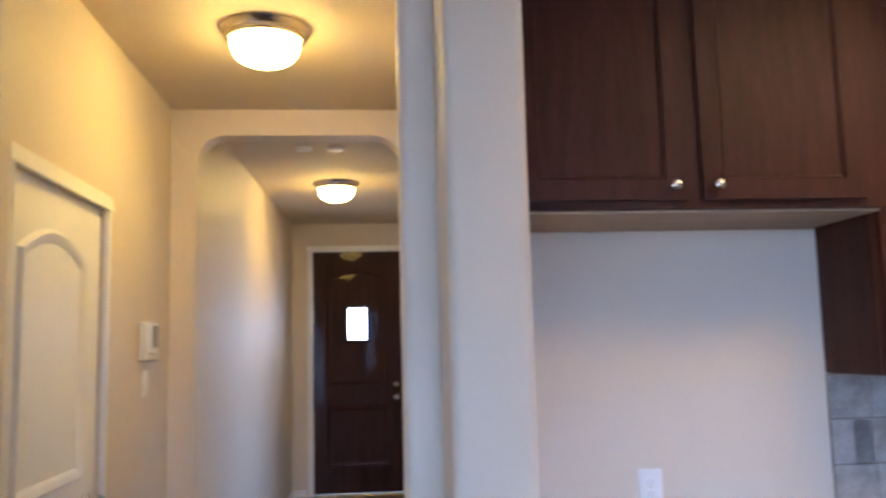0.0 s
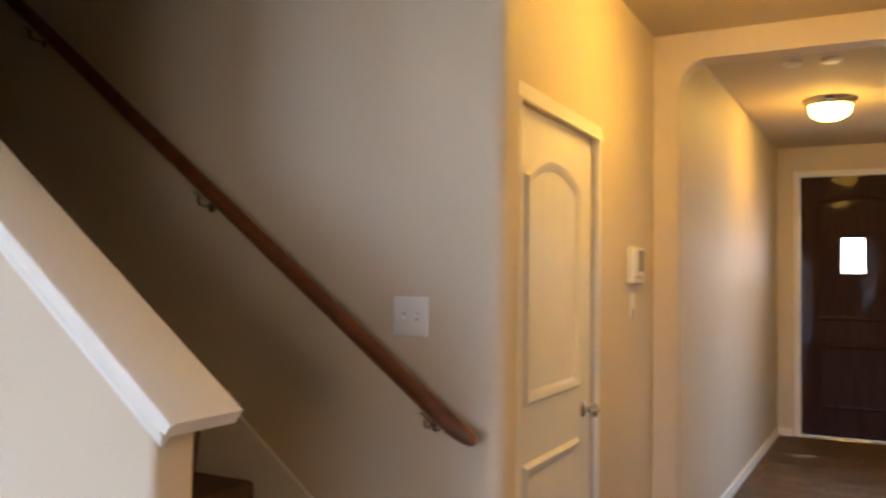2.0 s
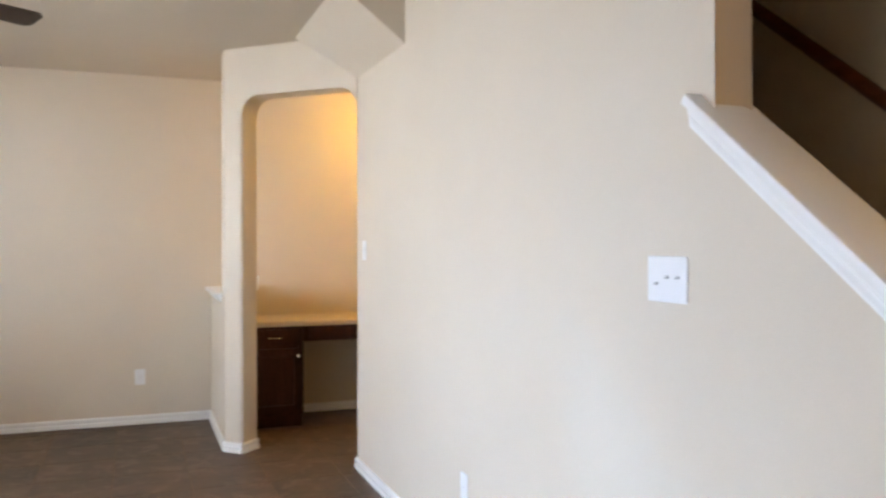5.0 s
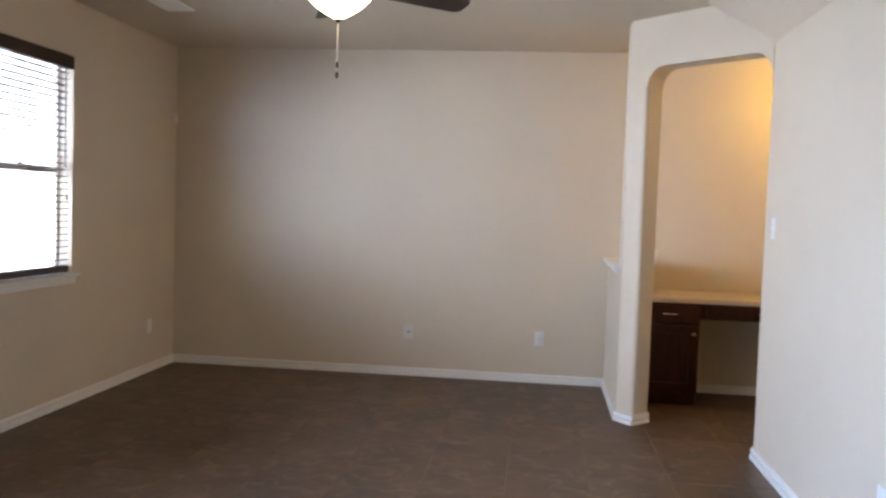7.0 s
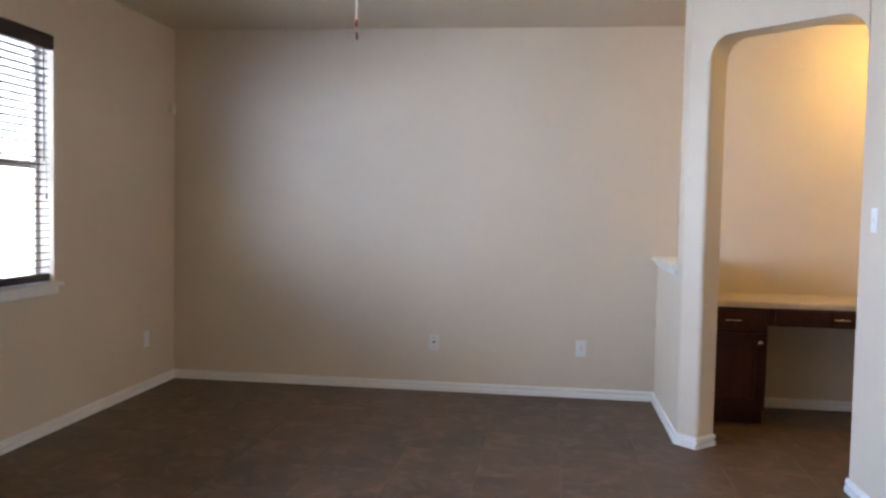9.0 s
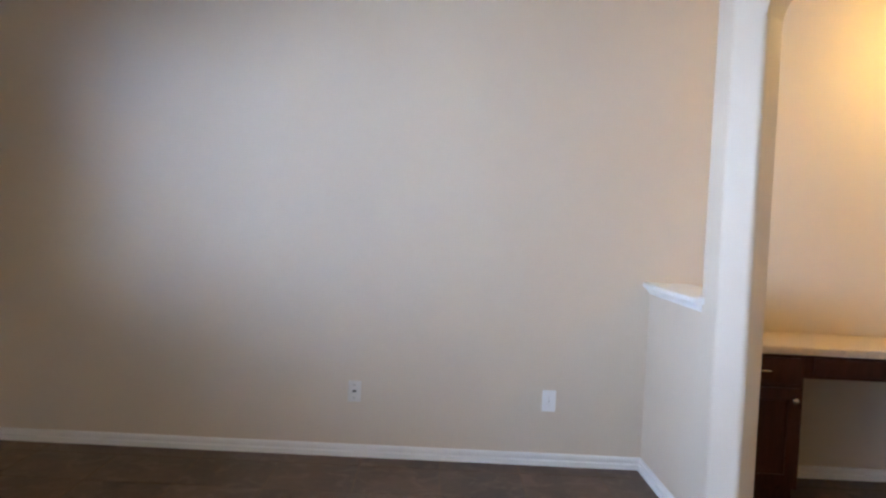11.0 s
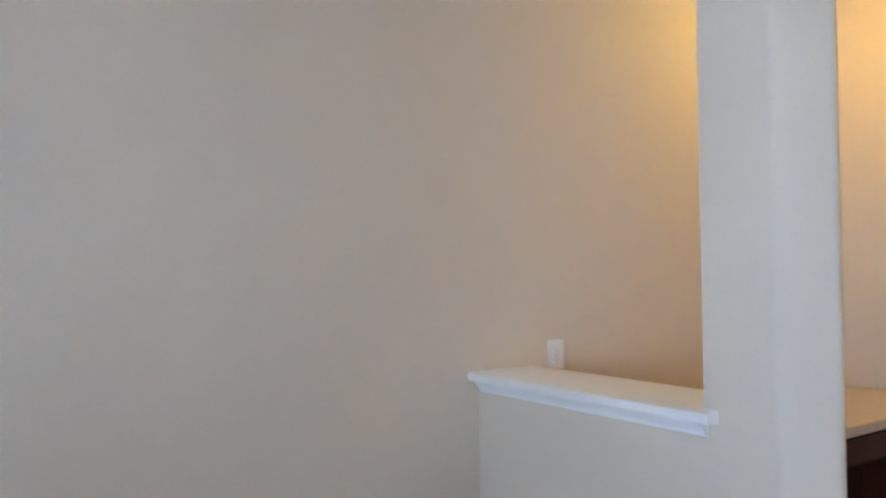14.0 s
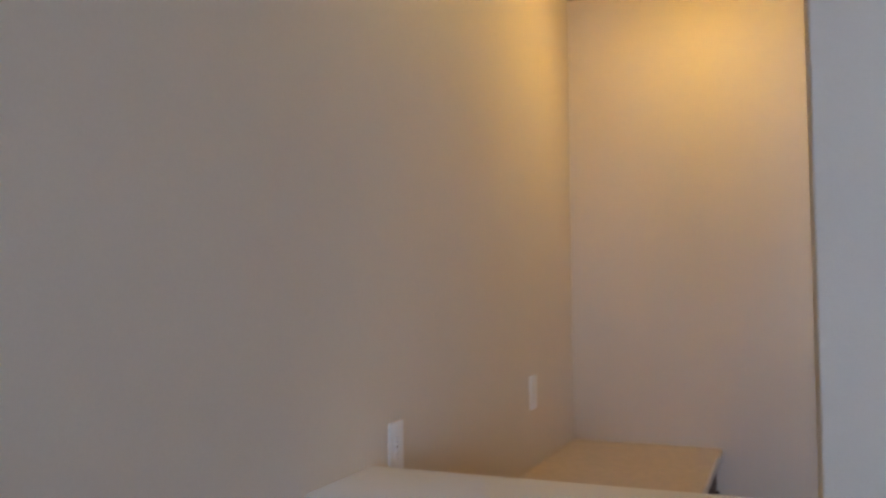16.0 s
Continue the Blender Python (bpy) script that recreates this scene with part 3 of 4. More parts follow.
# front door: out of the wall towards the hall is -y
put = Matrix(((1, 0, 0, 0), (0, 0, -1, HF), (0, 1, 0, 0), (0, 0, 0, 1)))
front = empty("door_2", Matrix.Identity(4), "dark mahogany entrance door with a small leaded window", "door")
front["kind"] = "structure"
casing(front, FD0, FD1, FDH, put, 0.055)
WA0, WA1, WB0, WB1 = -0.385, -0.195, 1.545, 1.865
bm = bmesh.new()
s0, s1, sh = FD0 + 0.006, FD1 - 0.006, FDH - 0.006
for a0, b0, a1, b1 in ((s0, 0.02, WA0, sh), (WA1, 0.02, s1, sh), (WA0, 0.02, WA1, WB0), (WA0, WB1, WA1, sh)):
    prism(bm, [(a0, b0), (a1, b0), (a1, b1), (a0, b1)], -0.055, -0.012, put)
bmesh.ops.remove_doubles(bm, verts=bm.verts, dist=0.0005)
slab = part("slab", bm, MAHOGANY, front)
face = put @ Matrix.Translation((0, 0, -0.0125))
UA0, UA1 = FD0 + 0.15, FD1 - 0.15
part("upper_panel", ring(bmesh.new(), arched(UA0, 1.10, UA1, 2.20, 0.065), 0.045, 0.010, face), MAHOGANY, slab, smooth=40)
part("lower_panel", ring(bmesh.new(), arched(UA0, 0.28, UA1, 0.88, 0.0001, 2), 0.045, 0.010, face), MAHOGANY, slab, smooth=40)
lite = part("window_surround", ring(bmesh.new(), [(WA0 - 0.03, WB0 - 0.03), (WA1 + 0.03, WB0 - 0.03), (WA1 + 0.03, WB1 + 0.03), (WA0 - 0.03, WB1 + 0.03)], 0.03, 0.012, face), MAHOGANY, slab, smooth=30)
pane = part("pane", prism(bmesh.new(), [(WA0, WB0), (WA1, WB0), (WA1, WB1), (WA0, WB1)], -0.036, -0.030, put), GLASS, front)
pane.visible_shadow = False
for a in (WA0 + 0.012, WA1 - 0.012):
    for b0, b1 in ((WB0 + 0.05, WB0 + 0.11), (WB1 - 0.11, WB1 - 0.05)):
        part("lead_bar", prism(bmesh.new(), [(a - 0.002, b0), (a + 0.002, b0), (a + 0.002, b1), (a - 0.002, b1)], -0.029, -0.025, put), DARKSLOT, front)
for b in (WB0 + 0.05, WB1 - 0.05):
    for a0, a1 in ((WA0, WA0 + 0.03), (WA1 - 0.03, WA1)):
        part("lead_bar", prism(bmesh.new(), [(a0, b - 0.002), (a1, b - 0.002), (a1, b + 0.002), (a0, b + 0.002)], -0.029, -0.025, put), DARKSLOT, front)
for z, r in ((0.955, 1.0), (1.085, 0.8)):
    knob(front, Matrix.Translation((FD1 - 0.065, HF + 0.012, z)) @ pose(0, 0, 0, 90) @ Matrix.Diagonal((r, r, r, 1)), NICKEL)
part("threshold", prism(bmesh.new(), [(HF - 0.03, 0), (HF + 0.10, 0), (HF + 0.10, 0.014), (HF - 0.02, 0.014)], FD0, FD1, YZ), NICKEL, front, "bright metal threshold")

# closet behind the white door
bm = bmesh.new()
box(bm, HX - 0.9, DY0 - 0.16, 0, HX - 0.84, DY1 + 0.3, CH)
structure(part("wall_closet", bm, PAINT), "plain closet wall")

# ---- windows and blinds ----


def window(name, a, b):
    w = empty(name, pose((a + b) / 2, WS - 0.10, WIN_Z0), "tall single-hung window with pale frame and white sill", "window")
    w["kind"] = "structure"
    y0, y1 = WS - 0.135, WS - 0.095
    mid = 1.60
    fr = bmesh.new()
    box(fr, a, y0, WIN_Z0, a + 0.035, y1, WIN_Z1, 0.003)
    box(fr, b - 0.035, y0, WIN_Z0, b, y1, WIN_Z1, 0.003)
    box(fr, a + 0.035, y0, WIN_Z0, b - 0.035, y1, WIN_Z0 + 0.04, 0.003)
    box(fr, a + 0.035, y0, WIN_Z1 - 0.035, b - 0.035, y1, WIN_Z1, 0.003)
    under(part("window_frame", fr, VINYL), w)
    under(part("meeting_rail", boxed(a + 0.036, y0 + 0.004, mid - 0.022, b - 0.036, y1 + 0.008, mid + 0.022, 0.003), VINYL), w)
    for z0, z1 in ((WIN_Z0 + 0.04, mid - 0.022), (mid + 0.022, WIN_Z1 - 0.035)):
        p = under(part("pane", boxed(a + 0.036, y0 + 0.016, z0, b - 0.036, y0 + 0.021, z1), GLASS), w)
        p.visible_shadow = False
    latch = boxed((a + b) / 2 - 0.03, y1 + 0.006, mid + 0.022, (a + b) / 2 + 0.03, y1 + 0.024, mid + 0.034, 0.003)
    under(part("latch", latch, VINYL), w)
    sill = bmesh.new()
    pts = rounded([(WS - 0.10, 0.885), (WS + 0.040, 0.885), (WS + 0.040, 0.902), (WS - 0.10, 0.902)], {1: 0.006, 2: 0.006}, 3)
    prism(sill, pts, a - 0.045, b + 0.045, YZ)
    under(part("window_sill", sill, TRIM), w)
    pts = [(WS, 0.885), (WS + 0.016, 0.885), (WS + 0.016, 0.868), (WS + 0.012, 0.860), (WS + 0.012, 0.842), (WS + 0.006, 0.832), (WS, 0.832)]
    under(part("apron", prism(bmesh.new(), pts, a - 0.03, b + 0.03, YZ), TRIM, smooth=25), w)
    return w


def blind(a, b):
    """A dark wooden blind with open slats, let down in the window opening."""
    t = empty("window_blind", pose((a + b) / 2, WS - 0.04, WIN_Z0), "dark wooden venetian blind with open slats in the window", "blind", "blinds in the windows")
    y = WS - 0.045
    pts = rounded([(WS - 0.075, 2.365), (WS + 0.006, 2.365), (WS + 0.006, 2.285), (WS - 0.004, 2.278), (WS - 0.075, 2.285)], {1: 0.008, 2: 0.006}, 3)
    under(part("headrail", prism(bmesh.new(), pts, a + 0.004, b - 0.004, YZ), BLIND), t)
    z = 2.255
    sl = None
    while z > 0.975:
        if sl is None:
            pts = [(-0.025, 0.0), (-0.012, 0.0022), (0.012, 0.0022), (0.025, 0.0), (0.025, -0.0028), (0.012, -0.0008), (-0.012, -0.0008), (-0.025, -0.0028)]
            sl = part("slat", prism(bmesh.new(), pts, a + 0.008, b - 0.008, YZ), BLIND, smooth=0)
            ob = sl
        else:
            ob = new("slat", sl.data)
        under(ob, t)
        ob.matrix_world = pose(0, y, z, 4)
        z -= 0.0435
    under(part("bottom_rail", boxed(a + 0.008, y - 0.027, 0.912, b - 0.008, y + 0.027, 0.956, 0.004), BLIND), t)
    for x in (a + 0.13, (a + b) / 2, b - 0.13):
        for dy in (-0.027, 0.027):
            under(part("ladder_cord", boxed(x - 0.0015, y + dy - 0.001, 0.95, x + 0.0015, y + dy + 0.001, 2.285), BRONZE, smooth=0), t)
    under(part("tilt_wand", sweep(bmesh.new(), [(a + 0.09, WS - 0.002, 2.28), (a + 0.09, WS - 0.002, 1.62)], disc(0.005, 8)), BLIND), t)
    for dx, zz in ((0.10, 1.52), (0.108, 1.43), (b - a - 0.06, 1.40)):
        under(part("cord_tassel", lathe(bmesh.new(), [(0, 0.035), (0.004, 0.034), (0.008, 0.006), (0.007, 0), (0, 0)], (b - dx, WS - 0.006, zz), 10), BRONZE), t)
        under(part("pull_cord", boxed(b - dx - 0.001, WS - 0.007, zz + 0.034, b - dx + 0.001, WS - 0.005, 2.29), BRONZE, smooth=0), t)
    return t


for i, (a, b) in enumerate(WINDOWS):
    window("window_%d" % (i + 1), a, b)
    blind(a, b)
# Unseen window, added so that daylight reaches the kitchen
window("window_3", *UNSEEN_WINDOW)

# glazed garden door, unseen: assumed as a source of the room's daylight
patio = empty("door_3", pose((PATIO[0] + PATIO[1]) / 2, WS - 0.08, 0), "unseen white framed glass sliding garden door, assumed for the daylight", "door")
patio["kind"] = "structure"
mid = (PATIO[0] + PATIO[1]) / 2
for a, b, y in ((PATIO[0], mid + 0.03, WS - 0.12), (mid - 0.03, PATIO[1], WS - 0.07)):
    fr = bmesh.new()
    box(fr, a, y, 0.0, a + 0.06, y + 0.04, 2.10)
    box(fr, b - 0.06, y, 0.0, b, y + 0.04, 2.10)
    box(fr, a + 0.06, y, 0.0, b - 0.06, y + 0.04, 0.09)
    box(fr, a + 0.06, y, 2.03, b - 0.06, y + 0.04, 2.10)
    leaf = under(part("leaf_frame", fr, TRIM), patio)
    p = under(part("pane", boxed(a + 0.06, y + 0.017, 0.09, b - 0.06, y + 0.023, 2.03), GLASS), patio)
    p.visible_shadow = False


# ---- lamps ----
def ceiling_light(m):
    t = empty("ceiling_light", Matrix.Identity(4), "lit flush ceiling light with frosted bowl and nickel rim", "ceiling light", "flush ceiling lights")
    part("pan", lathe(bmesh.new(), [(0, 0), (0.178, 0), (0.180, -0.006), (0.172, -0.018), (0.160, -0.026), (0.158, -0.044), (0.150, -0.052), (0.140, -0.050), (0, -0.048)], turns=40), NICKEL, t)
    bowl = [(0.136, -0.050), (0.136, -0.070), (0.132, -0.092), (0.116, -0.116), (0.09, -0.134), (0.05, -0.146), (0, -0.150)]
    part("bowl", lathe(bmesh.new(), bowl, turns=40), BOWLGLASS, t, "glowing frosted glass bowl")
    t.matrix_world = m
    return t


light = ceiling_light(pose(-0.545, 3.58, CH))
copy_thing(light, pose(-0.40, 6.69, CH))
nook_light = copy_thing(light, pose(-6.64, 2.22, CH))
nook_light["label"] = "lit flush ceiling light with frosted bowl in the desk nook"

fan = empty("ceiling_fan", Matrix.Identity(4), "dark ceiling fan with lit glass bowl and pull chain", "ceiling fan")
part("canopy", lathe(bmesh.new(), [(0, 0), (0.075, 0), (0.073, -0.02), (0.045, -0.055), (0.018, -0.065), (0, -0.065)]), BRONZE, fan)
part("downrod", lathe(bmesh.new(), [(0, -0.06), (0.013, -0.06), (0.013, -0.17), (0, -0.17)], turns=14), BRONZE, fan)
part("motor", lathe(bmesh.new(), [(0, -0.16), (0.06, -0.16), (0.095, -0.175), (0.115, -0.21), (0.115, -0.265), (0.10, -0.295), (0.07, -0.31), (0, -0.31)]), BRONZE, fan)
part("light_bowl", lathe(bmesh.new(), [(0.085, -0.315), (0.135, -0.33), (0.150, -0.35), (0.145, -0.375), (0.115, -0.408), (0.072, -0.440), (0.03, -0.464), (0, -0.476)], turns=40), FANGLASS, fan, "glowing white glass bowl")
part("finial", lathe(bmesh.new(), [(0, -0.468), (0.014, -0.470), (0.012, -0.482), (0.005, -0.490), (0, -0.492)], turns=14), BRONZE, fan)
for k in range(5):
    turn = pose(0, 0, 0, 0, 0, 127 + 72 * k)
    outline = rounded([(0.20, -0.055), (0.64, -0.068), (0.67, -0.05), (0.67, 0.05), (0.64, 0.068), (0.20, 0.055)], {1: 0.03, 2: 0.03, 3: 0.03, 4: 0.03}, 5)
    b = part("blade", prism(bmesh.new(), outline, -0.004, 0.004, turn @ pose(0, 0, -0.315, -14)), BLADEWOOD, fan)
    arm = sweep(bmesh.new(), [turn @ Vector(p) for p in ((0.08, 0, -0.285), (0.13, 0, -0.298), (0.19, 0, -0.297), (0.25, 0, -0.296))], [(-0.018, -0.004), (0.018, -0.004), (0.018, 0.004), (-0.018, 0.004)])
    part("blade_iron", arm, BRONZE, b)
for dx, length in ((0.0, 0.235),):
    ch = part("pull_chain", sweep(bmesh.new(), [(dx, 0, -0.49), (dx, 0, -0.49 - length + 0.03)], disc(0.0035, 8)), ALMOND, fan)
    for dz in (0.0, 0.045):
        part("chain_fob", lathe(bmesh.new(), [(0, 0.018), (0.004, 0.017), (0.008, 0.004), (0.007, -0.006), (0.003, -0.012), (0, -0.013)], (dx, 0, -0.49 - length + dz), 12), RAILWOOD, ch)
fan.matrix_world = pose(-4.04, -0.815, CH)

# Unseen light placed by the recess's shadow edges; its warm box form is assumed
boxlight = empty("kitchen_ceiling_light", Matrix.Identity(4), "unseen warm box light in a white frame, inferred on the kitchen ceiling", "ceiling light")
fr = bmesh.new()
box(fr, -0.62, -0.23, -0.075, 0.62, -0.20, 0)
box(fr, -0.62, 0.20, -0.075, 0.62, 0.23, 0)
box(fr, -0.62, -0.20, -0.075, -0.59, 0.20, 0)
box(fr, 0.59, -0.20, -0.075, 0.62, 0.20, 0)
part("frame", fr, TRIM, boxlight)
part("diffuser", boxed(-0.59, -0.20, -0.062, 0.59, 0.20, -0.055), BOXLENS, boxlight, "glowing warm diffuser")
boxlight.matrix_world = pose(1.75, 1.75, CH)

# smoke alarm and sensor on the entry ceiling
for name, x, label in (("smoke_alarm", -0.556, "round white smoke alarm on the entry ceiling"), ("ceiling_sensor", -0.355, "white ceiling sensor with dark vents")):
    t = empty(name, Matrix.Identity(4), label, "alarm")
    part("body", lathe(bmesh.new(), [(0, -0.0), (0.066, 0), (0.068, -0.012), (0.058, -0.030), (0.040, -0.036), (0, -0.037)]), PLASTIC, t)
    part("vent_ring", lathe(bmesh.new(), [(0.0585, -0.027), (0.063, -0.020), (0.0625, -0.018), (0.057, -0.026)]), GREYPLASTIC, t)
    t.matrix_world = pose(x, 5.55, CH) @ Matrix.Diagonal((0.8, 0.8, 0.6, 1))

# air vent on the living-room ceiling
t = empty("ceiling_vent", Matrix.Identity(4), "white louvred air vent on the ceiling", "vent")
fr = bmesh.new()
box(fr, -0.19, -0.10, -0.010, 0.19, -0.075, 0)
box(fr, -0.19, 0.075, -0.010, 0.19, 0.10, 0)
box(fr, -0.19, -0.075, -0.010, -0.165, 0.075, 0)
box(fr, 0.165, -0.075, -0.010, 0.19, 0.075, 0)
part("frame", fr, TRIM, t)
part("backing", boxed(-0.165, -0.075, -0.002, 0.165, 0.075, -0.001), DARKSLOT, t)
for k in range(9):
    bm = boxed(-0.165, -0.009, -0.001, 0.165, 0.009, 0.001)
    bmesh.ops.transform(bm, matrix=pose(0, -0.066 + 0.0165 * k, -0.008, 35), verts=bm.verts)
    part("slat", bm, TRIM, t, smooth=0)
t.matrix_world = pose(-5.69, -2.40, CH)


# ---- plates on the walls ----
def wall_plate(name, label, category, m, w, h, fittings, group="", color=PLASTIC):
    """A cover plate in its own plane (x across, y up, z out) with fittings: kind, x, y."""
    t = empty(name, Matrix.Identity(4), label, category, group)
    pts = rounded([(-w / 2, -h / 2), (w / 2, -h / 2), (w / 2, h / 2), (-w / 2, h / 2)], {0: 0.005, 1: 0.005, 2: 0.005, 3: 0.005}, 3)
    bm = prism(bmesh.new(), pts, 0.0005, 0.0065)
    rim = [e for e in bm.edges if all(v.co.z > 0.006 for v in e.verts)]
    bmesh.ops.bevel(bm, geom=rim, offset=0.0025, segments=2, affect="EDGES", profile=0.5)
    part("plate", bm, color, t)
    for kind, x, y in fittings:
        if kind in ("up", "down"):
            part("slot", boxed(x - 0.0052, y - 0.012, 0.0064, x + 0.0052, y + 0.012, 0.0069), SLOTGREY, t, smooth=0)
            bm = boxed(x - 0.0042, y - 0.006, 0.006, x + 0.0042, y + 0.006, 0.019, 0.0012)
            bmesh.ops.rotate(bm, verts=bm.verts, cent=(x, y, 0.006), matrix=Matrix.Rotation(radians(-28 if kind == "up" else 28), 3, "X"))
            part("toggle", bm, color, t)
        elif kind == "dash":
            part("slot", boxed(x - 0.010, y - 0.004, 0.0064, x + 0.010, y + 0.004, 0.0072), GREYPLASTIC, t, smooth=0)
            part("toggle", boxed(x - 0.0045, y - 0.001, 0.0066, x + 0.0045, y + 0.004, 0.013, 0.001), color, t)
        elif kind == "socket":
            r = part("socket", lathe(bmesh.new(), [(0, 0.0078), (0.0155, 0.0078), (0.017, 0.0062)], (x, y, 0), 20), color, t)
            for dx, hh in ((-0.006, 0.008), (0.006, 0.0065)):
                part("slot", boxed(x + dx - 0.0011, y - hh / 2 + 0.003, 0.0076, x + dx + 0.0011, y + hh / 2 + 0.003, 0.0083), SLOTGREY, r, smooth=0)
            part("slot", lathe(bmesh.new(), [(0, 0.0083), (0.0024, 0.0083), (0.0024, 0.0076)], (x, y - 0.008, 0), 10), SLOTGREY, r)
        elif kind == "screw":
            part("screw", lathe(bmesh.new(), [(0, 0.0078), (0.003, 0.0075), (0.0035, 0.0062)], (x, y, 0), 10), NICKEL, t)
        elif kind == "jack":
            part("jack", boxed(x - 0.011, y - 0.006, 0.0063, x + 0.011, y + 0.006, 0.0085, 0.001), DARKSLOT, t)
    t.matrix_world = m
    return t


ON_P = lambda x, z: pose(x, WP, z, 90)
ON_W = lambda y, z: Matrix(((0, 0, 1, WX), (1, 0, 0, y), (0, 1, 0, z), (0, 0, 0, 1)))
ON_S = lambda x, z: Matrix(((-1, 0, 0, x), (0, 0, 1, WS), (0, 1, 0, z), (0, 0, 0, 1)))
DUPLEX = [("socket", 0, 0.0195), ("socket", 0, -0.0195), ("screw", 0, 0)]
wall_plate("switch_plate", "wide white three-gang plate with grey slots on the stair wall", "switch", ON_P(-2.160, 1.332), 0.168, 0.122, [("dash", -0.046, -0.012), ("dash", 0.0, 0.006), ("dash", 0.046, 0.006)])
wall_plate("switch_plate", "white two-gang switch plate below the handrail", "switch", pose(-1.438, WR, 1.325, 90), 0.122, 0.124, [("down", -0.023, 0), ("up", 0.023, 0)])
wall_plate("switch_plate", "white single switch plate beside the nook's arch", "switch", ON_P(-5.215, 1.380), 0.072, 0.118, [("up", 0, 0), ("screw", 0, 0.03), ("screw", 0, -0.03)])
wall_plate("power_outlet", "white duplex power outlet low on the wall", "outlet", ON_P(-3.586, 0.385), 0.072, 0.118, DUPLEX, "outlets")
wall_plate("power_outlet", "white duplex power outlet low on the wall", "outlet", ON_W(0.160, 0.370), 0.078, 0.122, DUPLEX, "outlets")
wall_plate("cable_outlet", "beige cable plate with a dark jack low on the wall", "outlet", ON_W(-0.946, 0.372), 0.074, 0.120, [("jack", 0, 0.002), ("screw", 0, 0.035), ("screw", 0, -0.035)], color=ALMOND)
wall_plate("power_outlet", "white power outlet above the ledge in the nook", "outlet", ON_W(1.047, 1.095), 0.074, 0.118, DUPLEX, "outlets")
wall_plate("power_outlet", "white power outlet above the desk in the nook", "outlet", ON_W(2.18, 1.095), 0.078, 0.122, DUPLEX, "outlets")
wall_plate("power_outlet", "white duplex power outlet low on the window wall", "outlet", ON_S(-6.78, 0.378), 0.072, 0.118, DUPLEX, "outlets")
wall_plate("power_outlet", "white power outlet in the fridge recess", "outlet", pose(0.775, KY, 0.985, 90), 0.080, 0.122, DUPLEX, "outlets")
wall_plate("switch_plate", "small beige switch plate under the alarm keypad", "switch", Matrix(((0, 0, 1, HX), (1, 0, 0, 4.26), (0, 1, 0, 1.33), (0, 0, 0, 1))), 0.072, 0.118, [("down", 0, -0.01)], color=DOORWHITE)

pad = empty("alarm_keypad", Matrix.Identity(4), "white alarm keypad with grey display on the hall wall", "keypad")
part("body", boxed(0.001, -0.105, -0.085, 0.036, 0.105, 0.085, 0.006), PLASTIC, pad)
part("display", boxed(0.0355, -0.01, -0.030, 0.0385, 0.090, 0.072, 0.001), GREYPLASTIC, pad, "grey display")
for c in range(4):
    part("key", boxed(0.0355, -0.070 + 0.034 * c, -0.064, 0.0395, -0.047 + 0.034 * c, -0.050, 0.001), SLOTGREY, pad)
part("base", boxed(0.001, -0.10, -0.092, 0.028, 0.10, -0.084), GREYPLASTIC, pad)
pad.matrix_world = pose(HX, 4.26, 1.52)

sensor = empty("motion_sensor", Matrix.Identity(4), "small white motion sensor high in the corner", "sensor")
part("body", boxed(-0.025, 0.0, -0.045, 0.025, 0.03, 0.045, 0.008), ALMOND, sensor)
part("lens", boxed(-0.017, 0.028, -0.03, 0.017, 0.034, 0.005, 0.0025), TRIM, sensor)
sensor.matrix_world = pose(-7.16, WS, 2.12)


# ---- cabinets ----
def panel_front(parent, name, a0, b0, a1, b1, put, rail=0.055, flat=False):
    """A cabinet door or drawer front: frame proud of a recessed panel. put carries (across, up, out)."""
    bm = bmesh.new()
    if flat:
        prism(bm, [(a0, b0), (a1, b0), (a1, b1), (a0, b1)], 0.001, 0.019, put)
        top = [e for e in bm.edges]
        bmesh.ops.bevel(bm, geom=top, offset=0.003, segments=2, affect="EDGES", profile=0.5)
        return part(name, bm, ESPRESSO, parent)
    prism(bm, [(a0 + 0.002, b0 + 0.002), (a1 - 0.002, b0 + 0.002), (a1 - 0.002, b1 - 0.002), (a0 + 0.002, b1 - 0.002)], 0.001, 0.010, put)
    d = part(name, bm, ESPRESSO, parent, smooth=0)
    for piece_name, x0, y0, x1, y1 in (("stile", a0, b0, a0 + rail, b1), ("stile", a1 - rail, b0, a1, b1), ("rail", a0 + rail, b0, a1 - rail, b0 + rail), ("rail", a0 + rail, b1 - rail, a1 - rail, b1)):
        bm = prism(bmesh.new(), [(x0, y0), (x1, y0), (x1, y1), (x0, y1)], 0.0015, 0.020, put)
        part(piece_name, bm, ESPRESSO, d, smooth=0)
    inner = [(a0 + rail, b0 + rail), (a1 - rail, b0 + rail), (a1 - rail, b1 - rail), (a0 + rail, b1 - rail)]
    part("bead", ring(bmesh.new(), inner, 0.012, 0.006, put @ Matrix.Translation((0, 0, 0.0102))), ESPRESSO, d, smooth=20)
    return d


def small_knob(parent, at, m):
    return part("knob", lathe(bmesh.new(), [(0, 0), (0.007, 0), (0.006, 0.010), (0.011, 0.015), (0.0165, 0.021), (0.016, 0.027), (0.009, 0.031), (0, 0.032)], (0, 0, 0), 18, Matrix.Translation(at) @ m), NICKEL, parent, "polished metal knob")


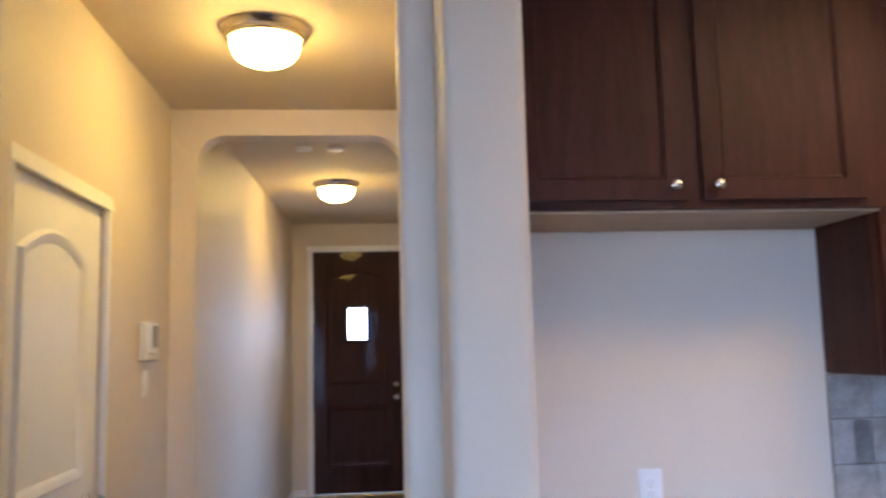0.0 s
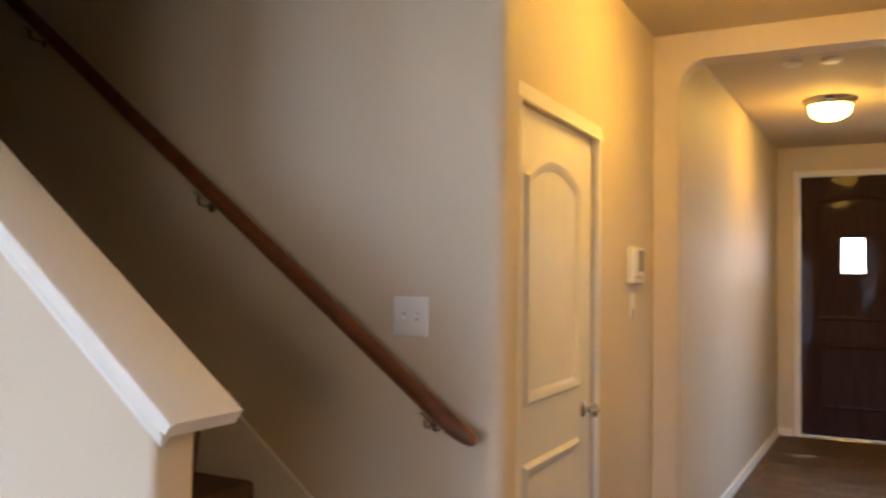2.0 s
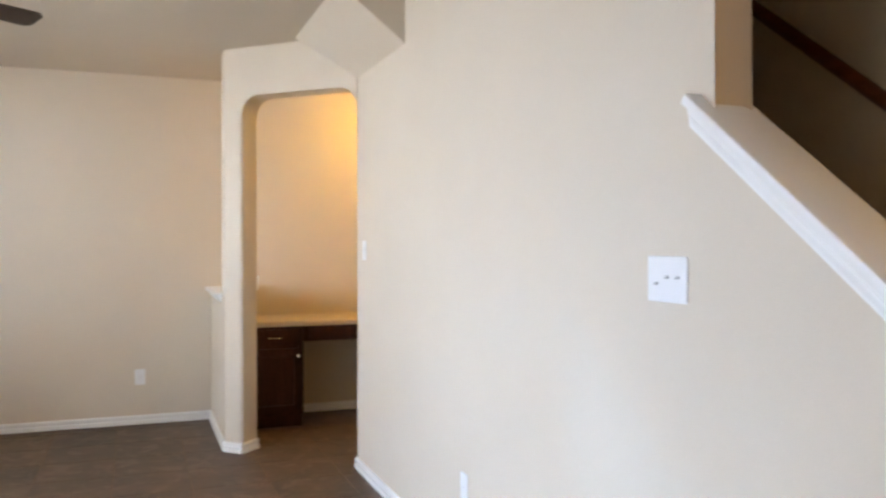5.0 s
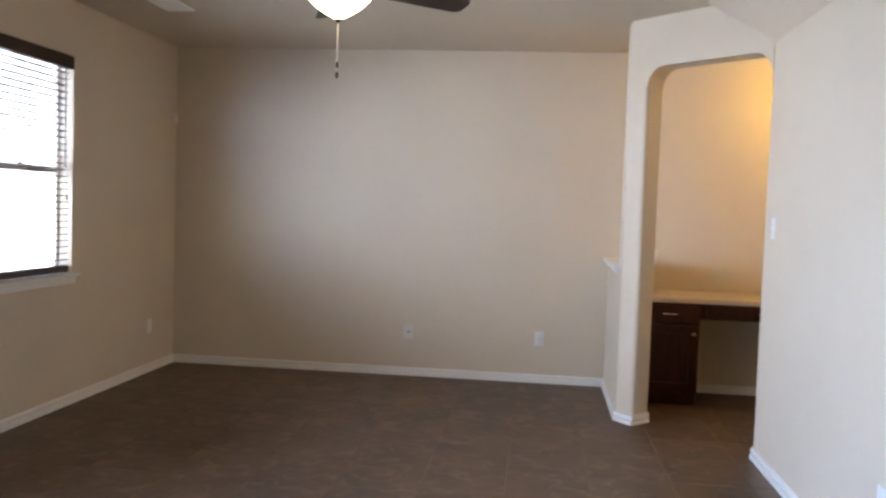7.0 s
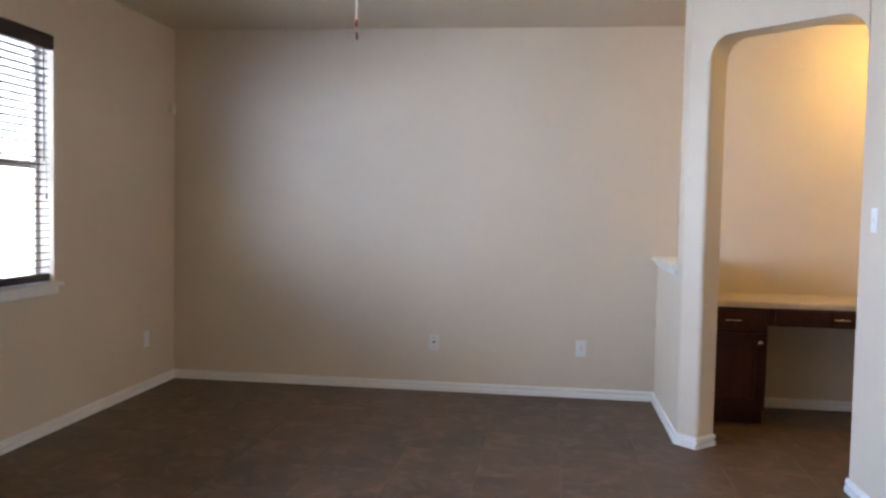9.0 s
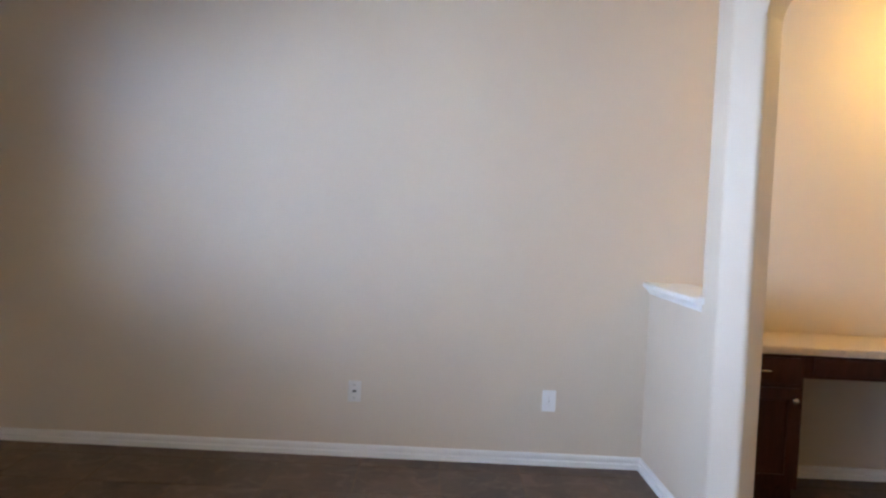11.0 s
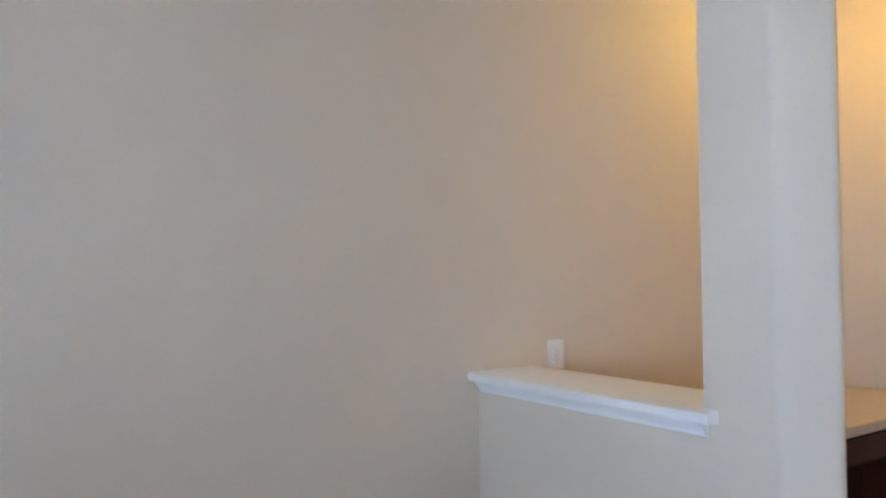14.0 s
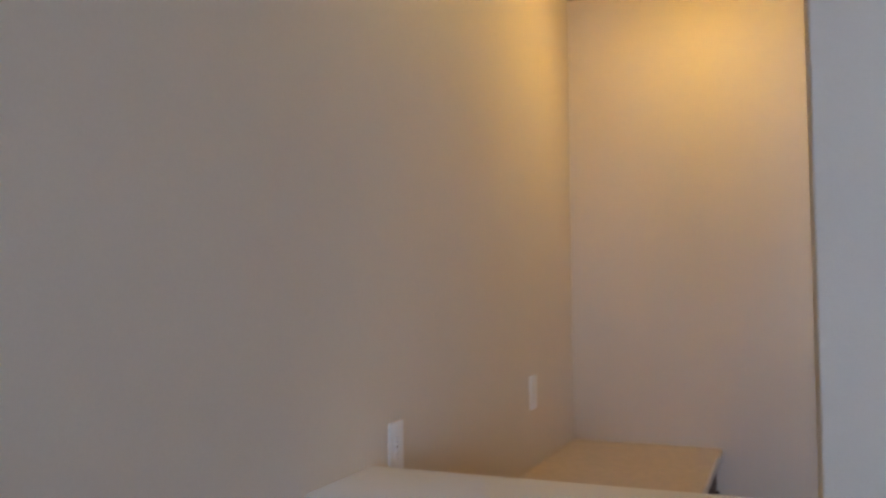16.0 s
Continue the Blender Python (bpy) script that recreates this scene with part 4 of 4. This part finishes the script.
def bar_pull(parent, put, a, b, length=0.095):
    bm = sweep(bmesh.new(), [put @ Vector(p) for p in ((a - length / 2, b, 0.018), (a - length / 2, b, 0.036), (a - length / 2 + 0.012, b, 0.044), (a + length / 2 - 0.012, b, 0.044), (a + length / 2, b, 0.036), (a + length / 2, b, 0.018))], disc(0.005, 10))
    return part("pull", bm, NICKEL, parent, "bright metal bar pull")


DX = -6.665     # faces of the desk cabinets
put = Matrix(((0, 0, 1, DX), (1, 0, 0, 0), (0, 1, 0, 0), (0, 0, 0, 1)))


def desk_cabinet(y0, y1, label, knob_side):
    t = empty("desk_cabinet", Matrix.Identity(4), label, "cabinet", "dark cabinets under the desk")
    bm = bmesh.new()
    box(bm, WX + 0.012, y0, 0.10, DX, y1, 0.785)
    box(bm, WX + 0.012, y0, 0.0, DX - 0.06, y1, 0.10)
    part("body", bm, ESPRESSO, t, smooth=0)
    d = panel_front(t, "drawer_front", y0 + 0.02, 0.635, y1 - 0.02, 0.765, put, flat=True)
    bar_pull(d, put, (y0 + y1) / 2, 0.70)
    d = panel_front(t, "cabinet_door", y0 + 0.02, 0.125, y1 - 0.02, 0.615, put)
    small_knob(d, (DX + 0.019, (y1 - 0.05) if knob_side else (y0 + 0.05), 0.555), pose(0, 0, 0, 0, 90))
    return t


desk_cabinet(0.895, 1.345, "dark espresso desk cabinet with a drawer above a door", 1)
desk_cabinet(2.28, 2.775, "dark espresso desk cabinet beside the kneehole", 0)
top = empty("desktop", Matrix.Identity(4), "speckled beige laminate desktop across the nook", "desktop")
pts = rounded([(WX + 0.002, 0.785), (-6.625, 0.785), (-6.625, 0.826), (WX + 0.002, 0.826)], {1: 0.006, 2: 0.010}, 4)
part("slab", prism(bmesh.new(), pts, 0.890, NN - 0.002, Matrix(((1, 0, 0, 0), (0, 0, 1, 0), (0, 1, 0, 0), (0, 0, 0, 1)))), COUNTER, top)

w = part("drawer", boxed(WX + 0.1, 1.347, 0.665, DX, 2.278, 0.784), ESPRESSO, top, "shallow dark drawer over the kneehole", smooth=0)
panel_front(w, "drawer_front", 1.39, 0.682, 2.235, 0.770, put, flat=True)
bar_pull(w, put, 1.80, 0.722)

# kitchen wall cabinets
KF = 2.68
put = Matrix(((1, 0, 0, 0), (0, 0, -1, KF), (0, 1, 0, 0), (0, 0, 0, 1)))
t = empty("fridge_cabinet", Matrix.Identity(4), "dark espresso wall cabinet with two doors over the fridge recess", "cabinet")
part("body", boxed(0.252, KF, 1.85, 1.405, KY - 0.002, 2.60, 0.002), ESPRESSO, t, smooth=0)
part("underside", boxed(0.27, KF + 0.02, 1.842, 1.395, KY - 0.004, 1.849), RAWWOOD, t, "pale unpainted underside")
for a0, a1, k in ((0.285, 0.785, 0.745), (0.835, 1.335, 0.875)):
    d = panel_front(t, "cabinet_door", a0, 1.875, a1, 2.58, put, 0.06)
    small_knob(d, (k, KF - 0.019, 1.915), pose(0, 0, 0, 90))
put = Matrix(((1, 0, 0, 0), (0, 0, -1, 2.78), (0, 1, 0, 0), (0, 0, 0, 1)))
t = empty("wall_cabinet", Matrix.Identity(4), "dark espresso wall cabinet above the tiled backsplash", "cabinet")
part("body", boxed(1.41, 2.78, 1.345, 2.28, KY - 0.002, 2.60, 0.002), ESPRESSO, t, smooth=0)
for a0, a1 in ((1.43, 1.835), (1.855, 2.26)):
    panel_front(t, "cabinet_door", a0, 1.365, a1, 2.58, put, 0.06)

bs = structure(part("backsplash", boxed(1.41, KY - 0.006, 0.88, EX, KY - 0.001, 1.343), GROUT), "grey-beige stone tile backsplash")
me = None
for r in range(3):
    for c in range(10):
        if me is None:
            q = part("tile", boxed(0.0, -0.008, 0.0, 0.148, 0.0, 0.148, 0.002, 1), BSTILE, bs)
            me = q.data
        else:
            q = new("tile", me)
            q.parent = bs
        q.location = (1.412 + 0.152 * c - (0.076 if r % 2 else 0.0) * (c > 0), KY - 0.006, 0.887 + 0.152 * r)

# ---- floor tiles ----
STEP = 0.44
me = None
XS = [-4.85 + STEP * i for i in range(-6, 12)]
YS = [-0.003 + STEP * j for j in range(-7, 21)]
ZONES = ((WX, WS, 0.05, WP), (WX, WP, NE, NN), (-1.30, WP, 0.05, WR), (HX, WR, 0.03, HA), (-1.045, HA, 0.42, HF))


def piece(x0, y0, x1, y1):
    """A tile with softly bevelled edges, cut to size at the walls."""
    return boxed(-(x1 - x0) / 2, -(y1 - y0) / 2, -0.009, (x1 - x0) / 2, (y1 - y0) / 2, 0, 0.0018, 1)


for zi, (zx0, zy0, zx1, zy1) in enumerate(ZONES):
    for x in XS:
        for y in YS:
            x0, y0, x1, y1 = max(x + 0.003, zx0), max(y + 0.003, zy0), min(x + STEP - 0.003, zx1), min(y + STEP - 0.003, zy1)
            if x1 - x0 < 0.02 or y1 - y0 < 0.02:
                continue
            whole = abs(x1 - x0 - STEP + 0.006) < 1e-4 and abs(y1 - y0 - STEP + 0.006) < 1e-4
            if whole and me is not None:
                q = new("tile", me)
                q.parent = floor
            else:
                q = part("tile", piece(x0, y0, x1, y1), TILE, floor)
                if whole:
                    me = q.data
            q.location = ((x0 + x1) / 2, (y0 + y1) / 2, 0.0)
structure(part("floor_kitchen", boxed(0.06, WS, -0.0012, EX, KY, 0.0), TILE), "brown ceramic kitchen floor")
